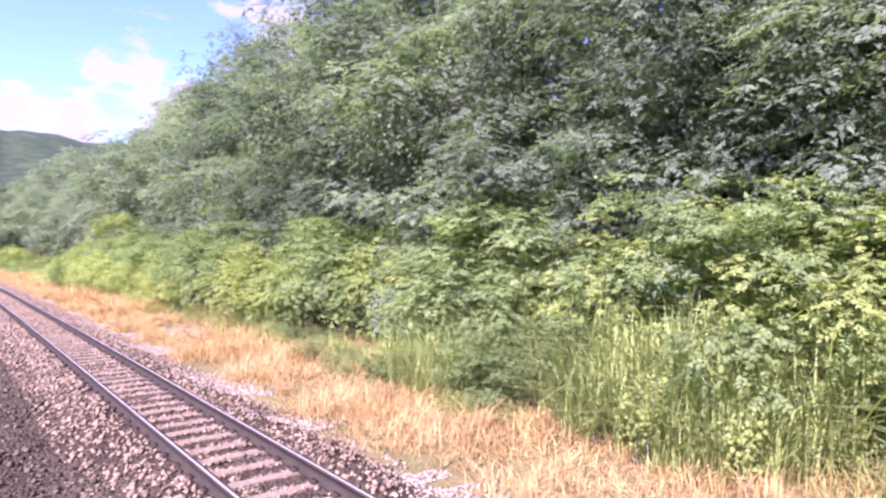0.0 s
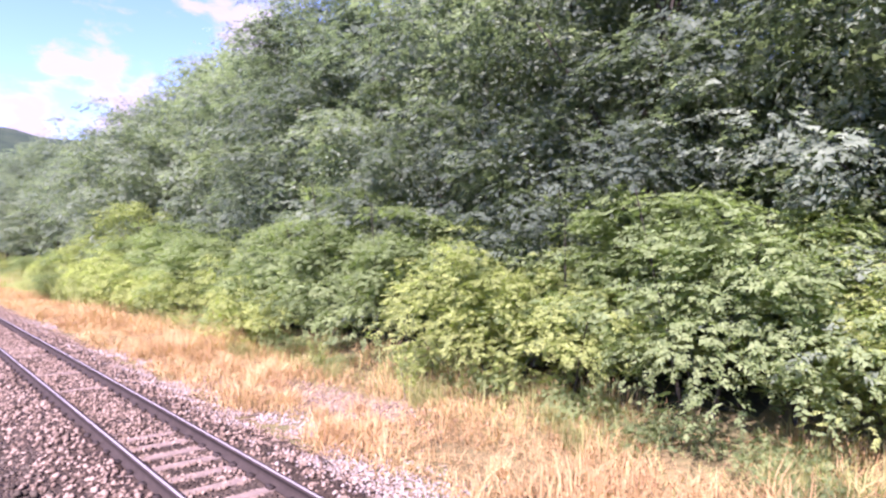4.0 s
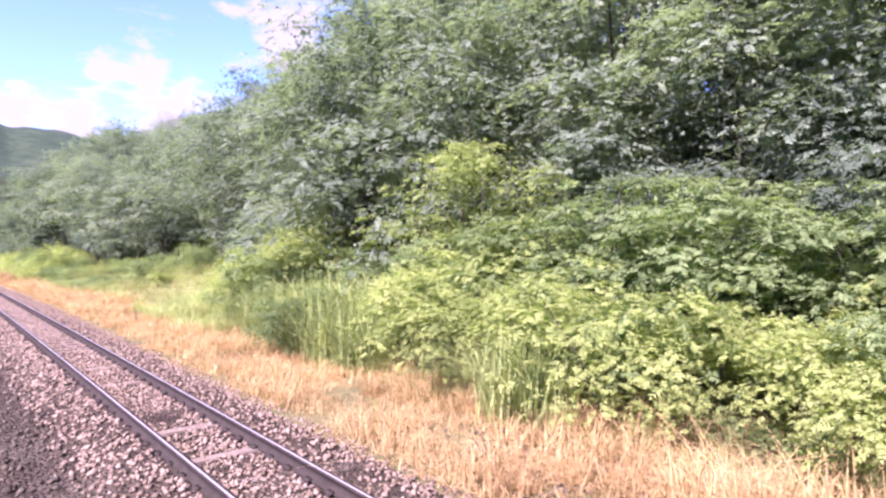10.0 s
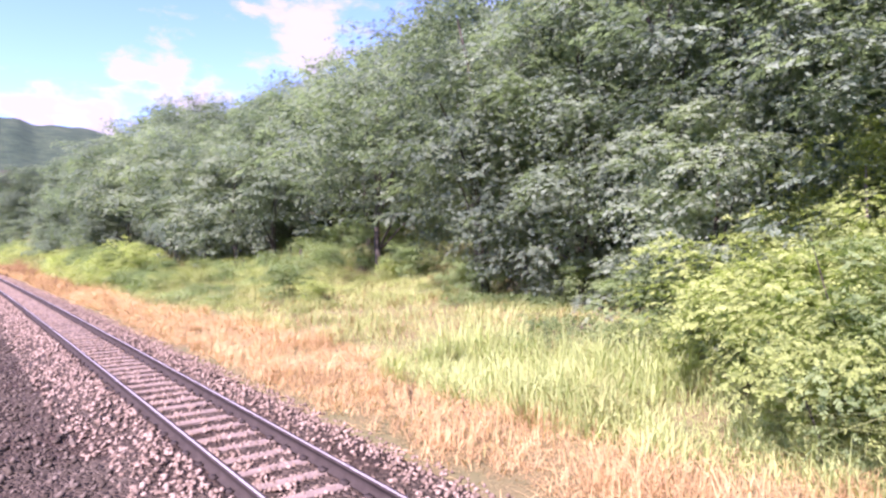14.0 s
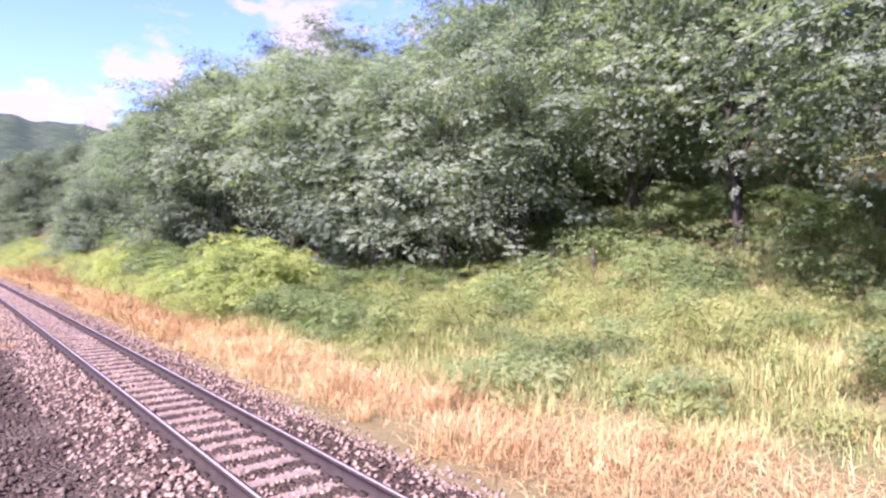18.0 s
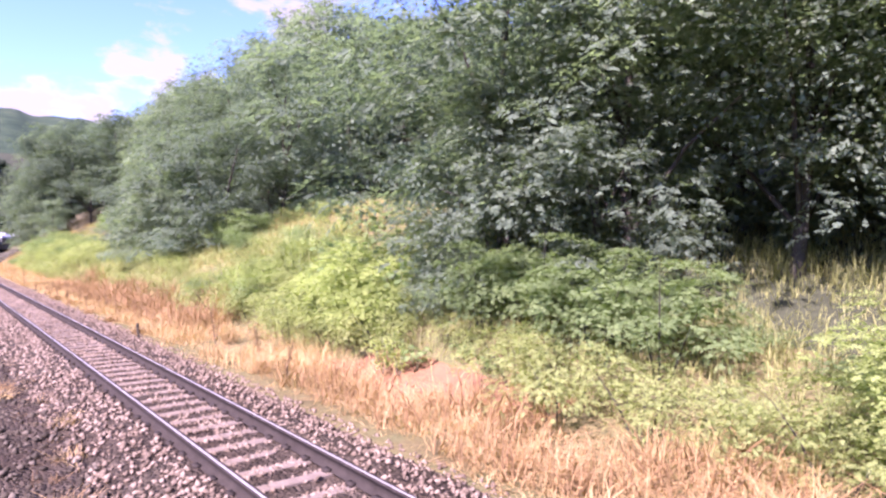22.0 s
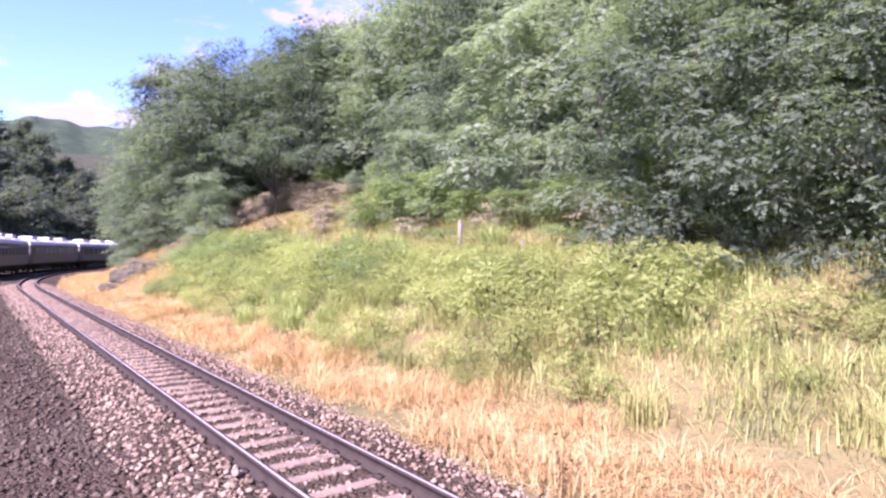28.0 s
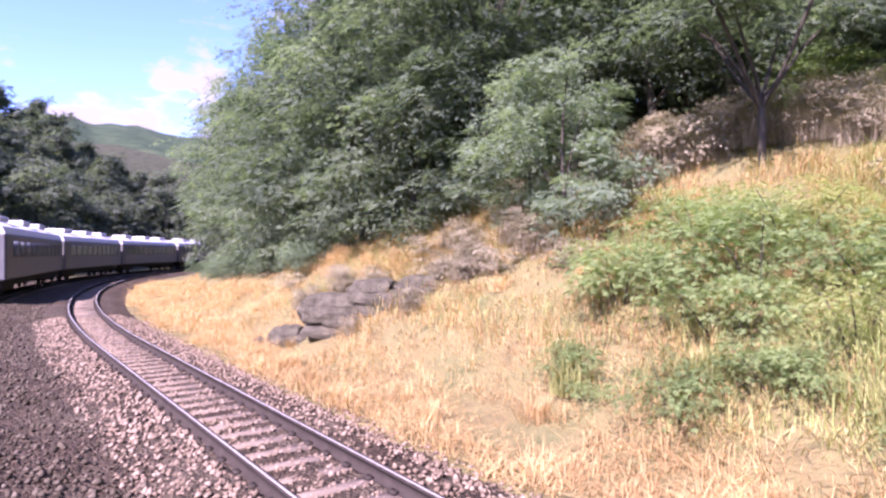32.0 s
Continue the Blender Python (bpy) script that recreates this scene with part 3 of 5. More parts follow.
for s0, l0 in ((43.8, 6.4), (68.0, 13.5)):
    n = 700
    stones("dark_rubble", "patch of dark broken rubble in the dry grass", STONE, s0 + rng.normal(size=n) * 0.9, l0 + rng.normal(size=n) * 0.45, rng.uniform(0.02, 0.07, n))

# ---- plants ----


def stem_mesh(name, r, runs, mat, sides=6):
    return mesh_of(name, *joined([tube(p, w, sides) for p, w in runs]), mat, True)


def make_tree(seed, height, radius, low, lobes, count, leaf, leaf_mat, bark=BARK, fork=0.35, label="", category="tree", limbs=2):
    """A tree of lobes of leaf clumps on a forked, tapered trunk; it stands at the origin."""
    r = np.random.default_rng(seed)
    root = tagged(new("tree"), label, category, "hillside trees")
    top = height * 0.8
    lean = r.normal(size=2) * 0.25
    zs = np.linspace(-0.4, top, 8)
    mids = [(lean[0] * (z / top) ** 2 + 0.12 * math.sin(z * 1.1 + seed), lean[1] * (z / top) ** 2 + 0.12 * math.cos(z * 0.9 + seed), z) for z in zs]
    girth = 0.026 * height ** 0.75
    part_mesh("trunk", stem_mesh("trunk", r, [(mids, [girth * (1 - 0.8 * i / 7) for i in range(8)])], bark, 8), root)
    pieces, share = [], None
    spots, sizes = [], []
    for i in range(lobes):
        a = 2 * math.pi * (i * 0.618 + r.uniform(-0.08, 0.08))
        z = low + (height - low) * ((i + 0.6) / lobes) - radius * 0.25
        taper = 1.0 - 0.5 * max(0, (z - low) / (height - low) - 0.35)
        spread = radius * 0.55 * taper * r.uniform(0.7, 1.15) * (0.25 if i == lobes - 1 else 1)
        spots.append((math.cos(a) * spread, math.sin(a) * spread, z))
        sizes.append(radius * r.uniform(0.52, 0.72) * taper)
    share = np.array(sizes) ** 2
    share = share / share.sum()
    for (x, y, z), q, w in zip(spots, sizes, share):
        v, f_ = foliage(r, int(count * w), 28, q * 0.33, leaf, (q, q, q * 0.8), boughs=9)
        pieces.append((v + np.array((x, y, z)), f_))
        n = 620
        inner = ball(r, n) * r.uniform(0.15, 0.6, n)[:, None] * q
        size_ = np.full(n, leaf)
        pieces.append(small_leaves(inner + np.array((x, y, z)), ball(r, n), ball(r, n), size_, size_ * 0.7))
    for i, ((x, y, z), q) in enumerate(zip(spots, sizes)):
        if i % limbs:
            continue
        z0 = max(0.25 * height * fork, z - radius * 0.9)
        start = np.array([np.interp(z0, zs, [m[k] for m in mids]) for k in range(3)])
        end = np.array((x, y, z))
        bend = (start + end) / 2 + np.array((0, 0, 0.3))
        part_mesh("branch", stem_mesh("branch", r, [((start, bend, end), (girth * 0.4, girth * 0.26, girth * 0.08))], bark, 5), root)
    part_mesh("crown", mesh_of("crown", *joined(pieces), leaf_mat), root)
    return root


def make_shrub(seed, height, radius, count, leaf, leaf_mat, label, stem_mat=BARK, domes=4, category="shrub", group="lineside shrubs"):
    r = np.random.default_rng(seed)
    root = tagged(new({"weeds": "weed_bush", "creeper": "creeper_plant"}.get(category, category)), label, category, group)
    pieces, stems = [], []
    for i in range(domes):
        a = 2 * math.pi * (i / domes + r.uniform(-0.1, 0.1))
        o = 0 if domes == 1 else radius * 0.5
        h = height * r.uniform(0.65, 1.0)
        q = radius * (0.62 if domes > 1 else 1.0)
        many, wide = (12, 0.44) if category != "shrub" else (20, 0.32)
        v, f_ = foliage(r, count // domes, many, q * wide, leaf, (q, q, h * 0.55), 0.55, 0.35)
        pieces.append((v + np.array((math.cos(a) * o, math.sin(a) * o, h * 0.46)), f_))
        v, f_ = foliage(r, count // domes // 6, 10, q * 0.36, leaf, (q * 1.05, q * 1.05, h * 0.2), 0.7, 0.5)
        pieces.append((v + np.array((math.cos(a) * o, math.sin(a) * o, h * 0.18)), f_))
        for j in range(3):
            b = r.uniform(0, 6.3)
            e = np.array((math.cos(a) * o + math.cos(b) * q * 0.5, math.sin(a) * o + math.sin(b) * q * 0.5, h * r.uniform(0.7, 0.95)))
            stems.append((np.array([(e[0] * 0.2, e[1] * 0.2, -0.15), (e[0] * 0.55, e[1] * 0.55, h * 0.4), tuple(e)]), (0.025, 0.018, 0.006)))
    v, f_ = joined(pieces)
    v[:, 2] = np.where(v[:, 2] < 0.02, 0.02 + np.abs(v[:, 2]) * 0.3, v[:, 2])
    part_mesh("foliage", mesh_of("foliage", v, f_, leaf_mat), root)
    for w in stems[:: max(1, len(stems) // 3)]:
        part_mesh("stem", stem_mesh("stem", r, [w], stem_mat, 5), root)
    return root


def make_reed(seed, height, radius, count, mat, label, lean=0.42, width=0.022, tufts=1):
    """A clump of bent blades; a large clump stands in several tufts."""
    r = np.random.default_rng(seed)

    def tuft(n, x, y, wide):
        a, q = r.uniform(0, 6.3, n), wide * np.sqrt(r.random(n))
        foot = np.stack([x + np.cos(a) * q, y + np.sin(a) * q, np.full(n, -0.05)], 1)
        return mesh_of("tuft", *blades(r, foot, height * r.uniform(0.45, 1.0, n), np.full(n, lean), width * r.uniform(0.6, 1.3, n), 0.6), mat)

    if tufts == 1:
        return tagged(new("grass_clump", tuft(count, 0, 0, radius)), label, "grass", "tall grass clumps")
    root = tagged(new("grass_clump"), label, "grass", "tall grass clumps")
    for k in range(tufts):
        a = 6.28 * k / tufts
        part_mesh("tuft", tuft(count // tufts, math.cos(a) * radius * 0.45, math.sin(a) * radius * 0.45, radius * 0.6), root)
    return root


used = set()


def plant(kind, s, l, size=1.0, turn=None, tall=1.0, sink=0.0):
    """Stand a plant of that kind at s, l on the ground: the first time itself, then copies."""
    x, y = [float(v) for v in at(s, l)]
    z = float(ground_at(s, l)) - sink
    turn = rng.uniform(0, 360) if turn is None else turn
    m = pose(x, y, z, 0, 0, turn) @ Matrix.Diagonal((size, size, size * tall, 1))
    if kind.name in used:
        return copy_thing(kind, m)
    used.add(kind.name)
    kind.matrix_basis = m
    return kind


TALL = [make_tree(11, 12.5, 4.2, 2.6, 14, 54000, 0.105, LEAF_TREE, label="tall leafy green tree on the slope above the railway"),
        make_tree(12, 11.4, 3.9, 2.4, 13, 50000, 0.105, LEAF_PALE, label="spreading pale green tree with layered sprays of leaves"),
        make_tree(13, 12.0, 4.3, 2.4, 14, 54000, 0.105, LEAF_DARK, label="dense dark green tree reaching down to the shrubs")]
OPEN = [make_tree(15, 9.2, 4.2, 3.2, 12, 40000, 0.10, LEAF_PALE, limbs=3, label="pale green tree with a bare trunk beside the glade"),
        make_tree(16, 8.8, 4.0, 3.0, 12, 40000, 0.10, LEAF_PALE, limbs=3, label="green tree with a bare trunk at the back of the glade")]
SPREAD = [make_tree(18, 7.8, 3.7, 2.4, 11, 56000, 0.078, LEAF_TREE, label="dull green tree spreading over a shady hollow"),
          make_tree(19, 7.6, 3.6, 2.2, 11, 56000, 0.078, LEAF_PALE, label="green tree spreading over a shady hollow")]
LOW = [make_tree(21, 6.5, 3.2, 0.3, 10, 36000, 0.090, LEAF_DARK, label="low spreading dark green tree over the bank"),
       make_tree(22, 6.0, 2.8, 0.4, 9, 32000, 0.085, LEAF_TREE, label="small round green tree on the bank"),
       make_tree(23, 6.2, 3.0, 0.3, 9, 34000, 0.088, LEAF_PALE, label="small pale green tree with drooping sprays")]
BRIGHT = make_tree(24, 5.8, 2.9, 2.5, 6, 15000, 0.085, LEAF_LIME, bark=BARK_PALE, label="small yellow-green tree with sprays of sunlit leaves")
BACK = [make_tree(31, 11.0, 4.4, 1.5, 10, 19000, 0.135, LEAF_TREE, limbs=4, label="green hillside tree among other trees"),
        make_tree(32, 10.0, 4.2, 1.5, 10, 19000, 0.135, LEAF_DARK, limbs=4, label="dark green hillside tree among other trees"),
        make_tree(33, 10.5, 4.6, 1.5, 10, 19000, 0.135, LEAF_PALE, limbs=4, label="pale green hillside tree among other trees")]
FAR = [make_tree(36, 11.0, 4.4, 1.0, 10, 6000, 0.36, LEAF_FAR_SHADED, limbs=6, label="distant green tree on the far hillside, its leaves coloured as shaded"),
       make_tree(37, 9.5, 4.4, 0.8, 10, 6000, 0.36, LEAF_FAR_SHADED, limbs=6, label="distant dull green tree on the far hillside, its leaves coloured as shaded")]
SHRUB = [make_shrub(41, 2.7, 1.8, 20000, 0.056, LEAF_BUSH, "dense green shrub with small leaves beside the dry grass"),
         make_shrub(42, 3.1, 2.0, 16000, 0.070, LEAF_TREE, "dark green shrub under the trees"),
         make_shrub(43, 2.5, 1.7, 20000, 0.055, LEAF_LIME, "bright yellow-green shrub in the sun")]
MAT = [make_shrub(51, 0.9, 1.5, 3800, 0.07, LEAF_BUSH, "low green creeper mat over the ground", domes=5, category="creeper", group="creeper mats"),
       make_shrub(52, 1.0, 1.3, 4400, 0.05, LEAF_WEED, "low yellow-green weeds on the bank", domes=5, category="weeds", group="bank weeds"),
       make_shrub(53, 1.1, 1.5, 1800, 0.13, LEAF_TREE, "low dark undergrowth beneath the trees", domes=5, category="undergrowth", group="undergrowth")]
THICKET = [make_shrub(55, 1.7, 1.5, 9000, 0.046, LEAF_WEED, "chest-high thicket of soft yellow-green weeds", domes=6, category="thicket", group="weed thicket"),
           make_shrub(56, 1.5, 1.4, 8000, 0.055, LEAF_BUSH, "chest-high thicket of soft green weeds", domes=6, category="thicket", group="weed thicket")]
DRY = make_shrub(54, 1.7, 1.4, 7000, 0.055, LEAF_DRY, "withered brown brush on the slope", BARK_PALE, category="brush", group="withered brush")


def make_brush(seed, height, radius, label):
    """Withered brush: upright dead stalks with a few curled leaves on them."""
    r = np.random.default_rng(seed)
    root = tagged(new("brush"), label, "brush", "withered brush")
    for k in range(3):
        n = 170
        a, q = r.uniform(0, 6.3, n), radius * np.sqrt(r.random(n))
        foot = np.stack([np.cos(a) * q, np.sin(a) * q, np.full(n, -0.1)], 1)
        v, f_ = blades(r, foot, height * np.sqrt(1.05 - (q / radius) ** 2 * 0.6) * r.uniform(0.3, 1.0, n), np.full(n, 0.9), 0.016 * r.uniform(0.6, 1.3, n), 0.5)
        part_mesh("stalk_tuft", mesh_of("stalk_tuft", v, f_, STALK), root)
    v, f_ = foliage(r, 11000, 22, radius * 0.40, 0.05, (radius, radius, height * 0.52), 0.8, 0.4)
    v[:, 2] += height * 0.45
    low_v, low_f = foliage(r, 8000, 26, radius * 0.34, 0.05, (radius * 1.05, radius * 1.05, height * 0.3), 0.9, 0.4)
    low_v[:, 2] = np.abs(low_v[:, 2] + height * 0.22)
    part_mesh("foliage", mesh_of("foliage", *joined([(v, f_), (low_v, low_f)]), LEAF_DRY), root)
    return root


BRUSH = make_brush(57, 2.0, 1.2, "withered grey-brown brush of dead stalks on the slope")
REED = [make_reed(61, 2.1, 0.8, 340, BLADE_GREEN, "clump of tall bright green grass", 0.72, 0.032, 4),
        make_reed(62, 1.0, 0.5, 180, BLADE_OLIVE, "clump of olive green grass going to straw"),
        make_reed(63, 0.75, 0.35, 150, BLADE_DRY, "tussock of dry straw-coloured grass", 0.75, 0.014),
        make_reed(64, 0.6, 0.3, 150, BLADE_RUST, "dead brown tussock at the edge of the ballast", 0.8, 0.014)]


def make_broad(seed, height, stems, label):
    """A plant of a few stems with large fingered leaves."""
    r = np.random.default_rng(seed)
    root = tagged(new("castor_plant"), label, "plant", "broad-leaved plants")
    for i in range(stems):
        a = 6.3 * i / stems + r.uniform(-0.4, 0.4)
        h = height * r.uniform(0.6, 1.0)
        top_ = np.array((math.cos(a) * height * 0.3, math.sin(a) * height * 0.3, h))
        stem = part_mesh("stem", stem_mesh("stem", r, [(np.array([(0.03 * math.cos(a), 0.03 * math.sin(a), -0.1), tuple(top_ * (0.4, 0.4, 0.5)), tuple(top_)]), (0.02, 0.016, 0.01))], STEM, 5), root)
        bits = []
        for j in range(8):
            t = 0.45 + 0.55 * j / 7
            b_ = j * 2.4 + r.uniform(-0.3, 0.3)
            out = np.array((math.cos(b_), math.sin(b_), 0.35))
            hub = top_ * (t, t, t) + out * 0.33
            n_ = unit(np.array([out * (1, 1, 0) * 0.5 + (0, 0, 0.8)]) + r.normal(size=(1, 3)) * 0.2)[0]
            u = unit(np.cross(n_, (0.2, 0.3, 0.9))[None])[0]
            w = np.cross(n_, u)
            fingers = np.array([math.cos(k) * u + math.sin(k) * w for k in np.linspace(0, 6.28, 8)[:-1]])
            ln = np.full(7, 0.165 * r.uniform(0.6, 1.25))
            bits.append(leaves(np.repeat(hub[None], 7, 0), fingers - np.array((0, 0, 0.25)), np.repeat(n_[None], 7, 0), ln, ln * 0.42, 0.1))
            bits.append(tuple(tube((top_ * t, hub), (0.008, 0.006), 4)))
        part_mesh("leafy_top", mesh_of("leafy_top", *joined(bits), LEAF_BROAD), stem)
    return root


def make_sapling(seed, height, count, leaf, mat, label):
    r = np.random.default_rng(seed)
    root = tagged(new("sapling"), label, "sapling", "saplings")
    for i in range(5):
        a = 6.3 * i / 5 + r.uniform(-0.5, 0.5)
        h = height * r.uniform(0.7, 1.0)
        e = np.array((math.cos(a) * 0.22 * height, math.sin(a) * 0.22 * height, h))
        part_mesh("stem", stem_mesh("stem", r, [(np.array([(e[0] * 0.2, e[1] * 0.2, -0.1), (e[0] * 0.5, e[1] * 0.5, h * 0.5), tuple(e)]), (0.016, 0.012, 0.005))], BARK_PALE, 5), root)
        t = r.uniform(0.3, 1.05, count // 5)[:, None]
        spot = e * t * np.array((1, 1, 1)) + r.normal(size=(count // 5, 3)) * 0.09
        nrm = unit(r.normal(size=(count // 5, 3)) * 0.6 + np.array((-0.4, -0.4, 0.7)))
        ln = leaf * r.uniform(0.6, 1.3, count // 5)
        part_mesh("foliage", mesh_of("foliage", *leaves(spot, np.cross(nrm, ball(r, count // 5)) - np.array((0, 0, 0.4)), nrm, ln, ln * 0.75, 0.1), mat), root)
    return root


def make_dead_weed(seed):
    r = np.random.default_rng(seed)
    root = tagged(new("dead_weed"), "dead brown weed stalk standing in dry grass", "weed", "dead weeds")
    runs = []
    for i in range(4):
        a, h = r.uniform(0, 6.3), r.uniform(0.35, 0.75)
        runs.append((np.array([(0, 0, -0.05), (math.cos(a) * 0.03, math.sin(a) * 0.03, h * 0.5), (math.cos(a) * 0.12, math.sin(a) * 0.12, h)]), (0.008, 0.006, 0.003)))
    part_mesh("stalk", stem_mesh("stalk", r, runs, BARK, 4), root)
    spot = np.concatenate([p[2] * r.uniform(0.35, 1.0, (14, 1)) + r.normal(size=(14, 3)) * 0.025 for p, w in runs])
    part_mesh("withered_leaves", mesh_of("withered_leaves", *leaves(spot, ball(r, 56) - np.array((0, 0, 0.6)), ball(r, 56), r.uniform(0.05, 0.1, 56), r.uniform(0.02, 0.04, 56)), BLADE_RUST), root)
    return root


CASTOR = [make_broad(71, 1.7, 5, "broad-leaved plant with large fingered leaves"), make_broad(72, 1.1, 4, "low broad-leaved plant with fingered leaves")]
SAPLING = [make_sapling(73, 1.25, 420, 0.085, LEAF_LIME, "yellow-green sapling with pale stems on bare soil"), make_sapling(74, 1.9, 700, 0.09, LEAF_LIME, "tall yellow-green sapling at the foot of the bank")]
WEED = [make_dead_weed(75), make_dead_weed(76)]


def pick(kinds):
    return kinds[int(rng.integers(len(kinds)))]


def row(kinds, s0, s1, step, l, wander, q0, q1, tall=1.0):
    for s in np.arange(s0, s1, step):
        plant(pick(kinds), s + rng.normal() * step * 0.16, l + rng.normal() * wander, rng.uniform(q0, q1), tall=tall)


def each(kinds, *spots):
    for s, l, q in spots:
        plant(pick(kinds), s, l, q)


# the forest wall beside the first stretch, its low trees and its shrubs
row(TALL, -8, 33, 4.0, 14.2, 0.6, 1.0, 1.18)
row(TALL, 34, 51, 4.0, 16.2, 0.6, 1.0, 1.15)
each(OPEN, (54.0, 13.6, 1.15), (57.6, 13.4, 1.2), (61.2, 14.6, 1.15))
each(TALL, (56.0, 17.0, 1.1), (60.5, 18.0, 1.1), (64.4, 16.4, 1.0), (67.8, 16.0, 1.02), (70.6, 15.8, 1.0), (74.8, 15.4, 1.0))
row(BACK, -6, 74, 4.4, 22.6, 0.8, 1.1, 1.3)
row(LOW[:2], 52, 64, 3.2, 18.6, 0.4, 0.8, 1.0)
row(SHRUB[1:2], 51, 63, 2.4, 16.2, 0.4, 0.5, 0.8)
row(BACK, -4, 40, 6.0, 28.5, 1.0, 1.1, 1.3)
for s in (-7.2, -4.1, -1.0, 2.2, 5.2, 8.3, 11.2, 14.4, 17.3, 20.3, 26.6, 29.6):
    plant(pick(LOW), s + rng.normal() * 0.3, 12.2 + rng.normal() * 0.3, rng.uniform(1.0, 1.22))
for s in (23.4, 32.6, 35.6, 38.8, 41.8, 45.0, 48.0):
    plant(pick(LOW), s + rng.normal() * 0.3, 14.4 + rng.normal() * 0.3, rng.uniform(1.0, 1.2))
row(SHRUB[:1] * 2 + SHRUB[2:], -6, 16, 2.3, 10.9, 0.3, 1.05, 1.35)
row(SHRUB[:1] * 2 + SHRUB[1:2], 16.4, 33, 2.3, 11.2, 0.3, 1.15, 1.45)
row(SHRUB[:1] * 2 + SHRUB[2:], 8.8, 16, 2.1, 9.9, 0.2, 0.75, 1.0)
each(SHRUB[:1], (-3.0, 9.2, 0.9), (-0.8, 9.4, 0.9), (1.0, 9.8, 0.8), (7.6, 8.3, 0.55), (8.4, 7.9, 0.45))
each(SAPLING, (4.9, 7.3, 0.7), (5.8, 7.4, 0.55), (3.6, 7.5, 0.8), (6.6, 7.6, 0.6))
row(SHRUB[:1] + SHRUB[2:], 16.4, 33, 2.1, 10.1, 0.3, 0.95, 1.2)
row(SHRUB[:1] * 2 + SHRUB[1:2], 33, 50, 2.3, 11.4, 0.3, 1.0, 1.3)
row(SHRUB[:1] + SHRUB[2:] * 2, 33, 50, 2.2, 9.8, 0.3, 0.75, 1.0)
each(SHRUB[2:], (21.8, 9.7, 1.2), (20.0, 9.5, 1.0), (40.8, 9.0, 0.85), (30.8, 8.4, 0.8))
each(SAPLING, (26.2, 7.9, 0.7), (41.5, 8.2, 0.8), (14.2, 8.0, 0.8), (36.0, 8.0, 0.7), (22.6, 7.8, 0.8))
each(SAPLING[1:], (31.4, 9.2, 1.6), (8.6, 9.4, 1.7))
row(MAT[:1], 12.4, 16, 1.7, 8.0, 0.3, 0.5, 0.85)
each(MAT[1:2], (8.4, 7.3, 0.5), (9.2, 7.4, 0.45), (7.4, 7.4, 0.5))
row(MAT[:1], 16, 50, 1.7, 9.0, 0.3, 0.5, 0.85)
each(SHRUB[2:], (62.6, 11.0, 1.15), (61.0, 10.4, 1.25), (60.0, 11.4, 1.4))
each(SHRUB[:1], (64.6, 11.6, 0.75))
plant(SHRUB[2], 60.6, 8.8, 0.72, tall=1.45)
plant(SHRUB[0], 60.4, 9.4, 0.75, tall=1.2)
each(LOW[1:2], (61.4, 13.4, 0.95),)
each(MAT[:1], (72.6, 14.2, 0.9), (74.2, 14.0, 0.8), (71.0, 14.8, 0.9), (75.8, 14.6, 0.7))
each(SHRUB[:1], (54.6, 8.0, 0.6), (50.6, 10.4, 0.9))
each(SHRUB[2:], (44.6, 8.8, 1.0), (46.4, 9.0, 0.8), (48.0, 8.8, 1.0), (49.6, 8.7, 1.05), (49.2, 10.0, 1.2))
plant(BRIGHT, 50.4, 10.8, 0.92)
plant(BRIGHT, 61.2, 11.6, 0.85)
each(LOW[2:], (64.6, 12.9, 0.75),)
each(LOW[:1], (64.2, 15.4, 0.95), (68.0, 16.6, 0.95), (71.6, 16.8, 0.9))
each(MAT[:1], (60.6, 8.8, 0.7), (61.5, 9.1, 0.8), (60.0, 9.4, 0.7))
row(MAT[:1], 51, 70, 1.9, 11.6, 0.4, 0.8, 1.2)
row(SHRUB[:1], 52, 60, 2.4, 11.0, 0.3, 0.6, 0.8)
row(MAT[:1] + MAT[1:2], 60, 80, 2.0, 13.4, 0.6, 0.5, 0.9)
# the glade, trees with bare trunks at its back
each(OPEN, (77.2, 17.2, 1.15), (84.6, 17.2, 1.2), (90.0, 19.8, 1.2), (94.2, 20.6, 1.2))
row(BACK, 72, 112, 4.6, 32.0, 0.8, 1.1, 1.35)
each(BACK, (99.6, 23.4, 0.95), (102.6, 21.0, 0.9), (105.6, 27.0, 1.0), (109.0, 23.5, 0.95))
row(MAT[:1], 64, 100, 2.4, 23.0, 0.8, 0.9, 1.3)
row(MAT[:1], 66, 86, 2.6, 17.5, 0.8, 0.5, 0.8)
for l in (15.6, 19.5, 21.4):
    row(MAT[1:2], 64, 88, 2.4, l, 0.6, 0.5, 0.9)
each(SHRUB[:1], (82.3, 11.2, 0.6), (81.3, 17.0, 0.6), (69.5, 15.5, 0.6), (75.0, 15.0, 0.5))
each(SHRUB[2:], (80.8, 11.6, 0.42), (82.2, 16.5, 0.5))
each(SPREAD, (98.8, 15.0, 1.2), (102.2, 14.2, 1.15))
each(SPREAD, (105.4, 13.2, 1.1), (108.4, 13.8, 1.15), (111.6, 13.6, 1.15), (114.8, 12.2, 1.2), (117.6, 11.2, 1.15))
each(LOW[:2], (106.4, 17.4, 1.3), (110.4, 17.6, 1.3), (114.2, 16.8, 1.3), (118.4, 15.8, 1.2), (121.4, 14.0, 1.0))
row(SHRUB[1:2], 104, 121, 2.6, 15.6, 0.3, 0.5, 0.7)
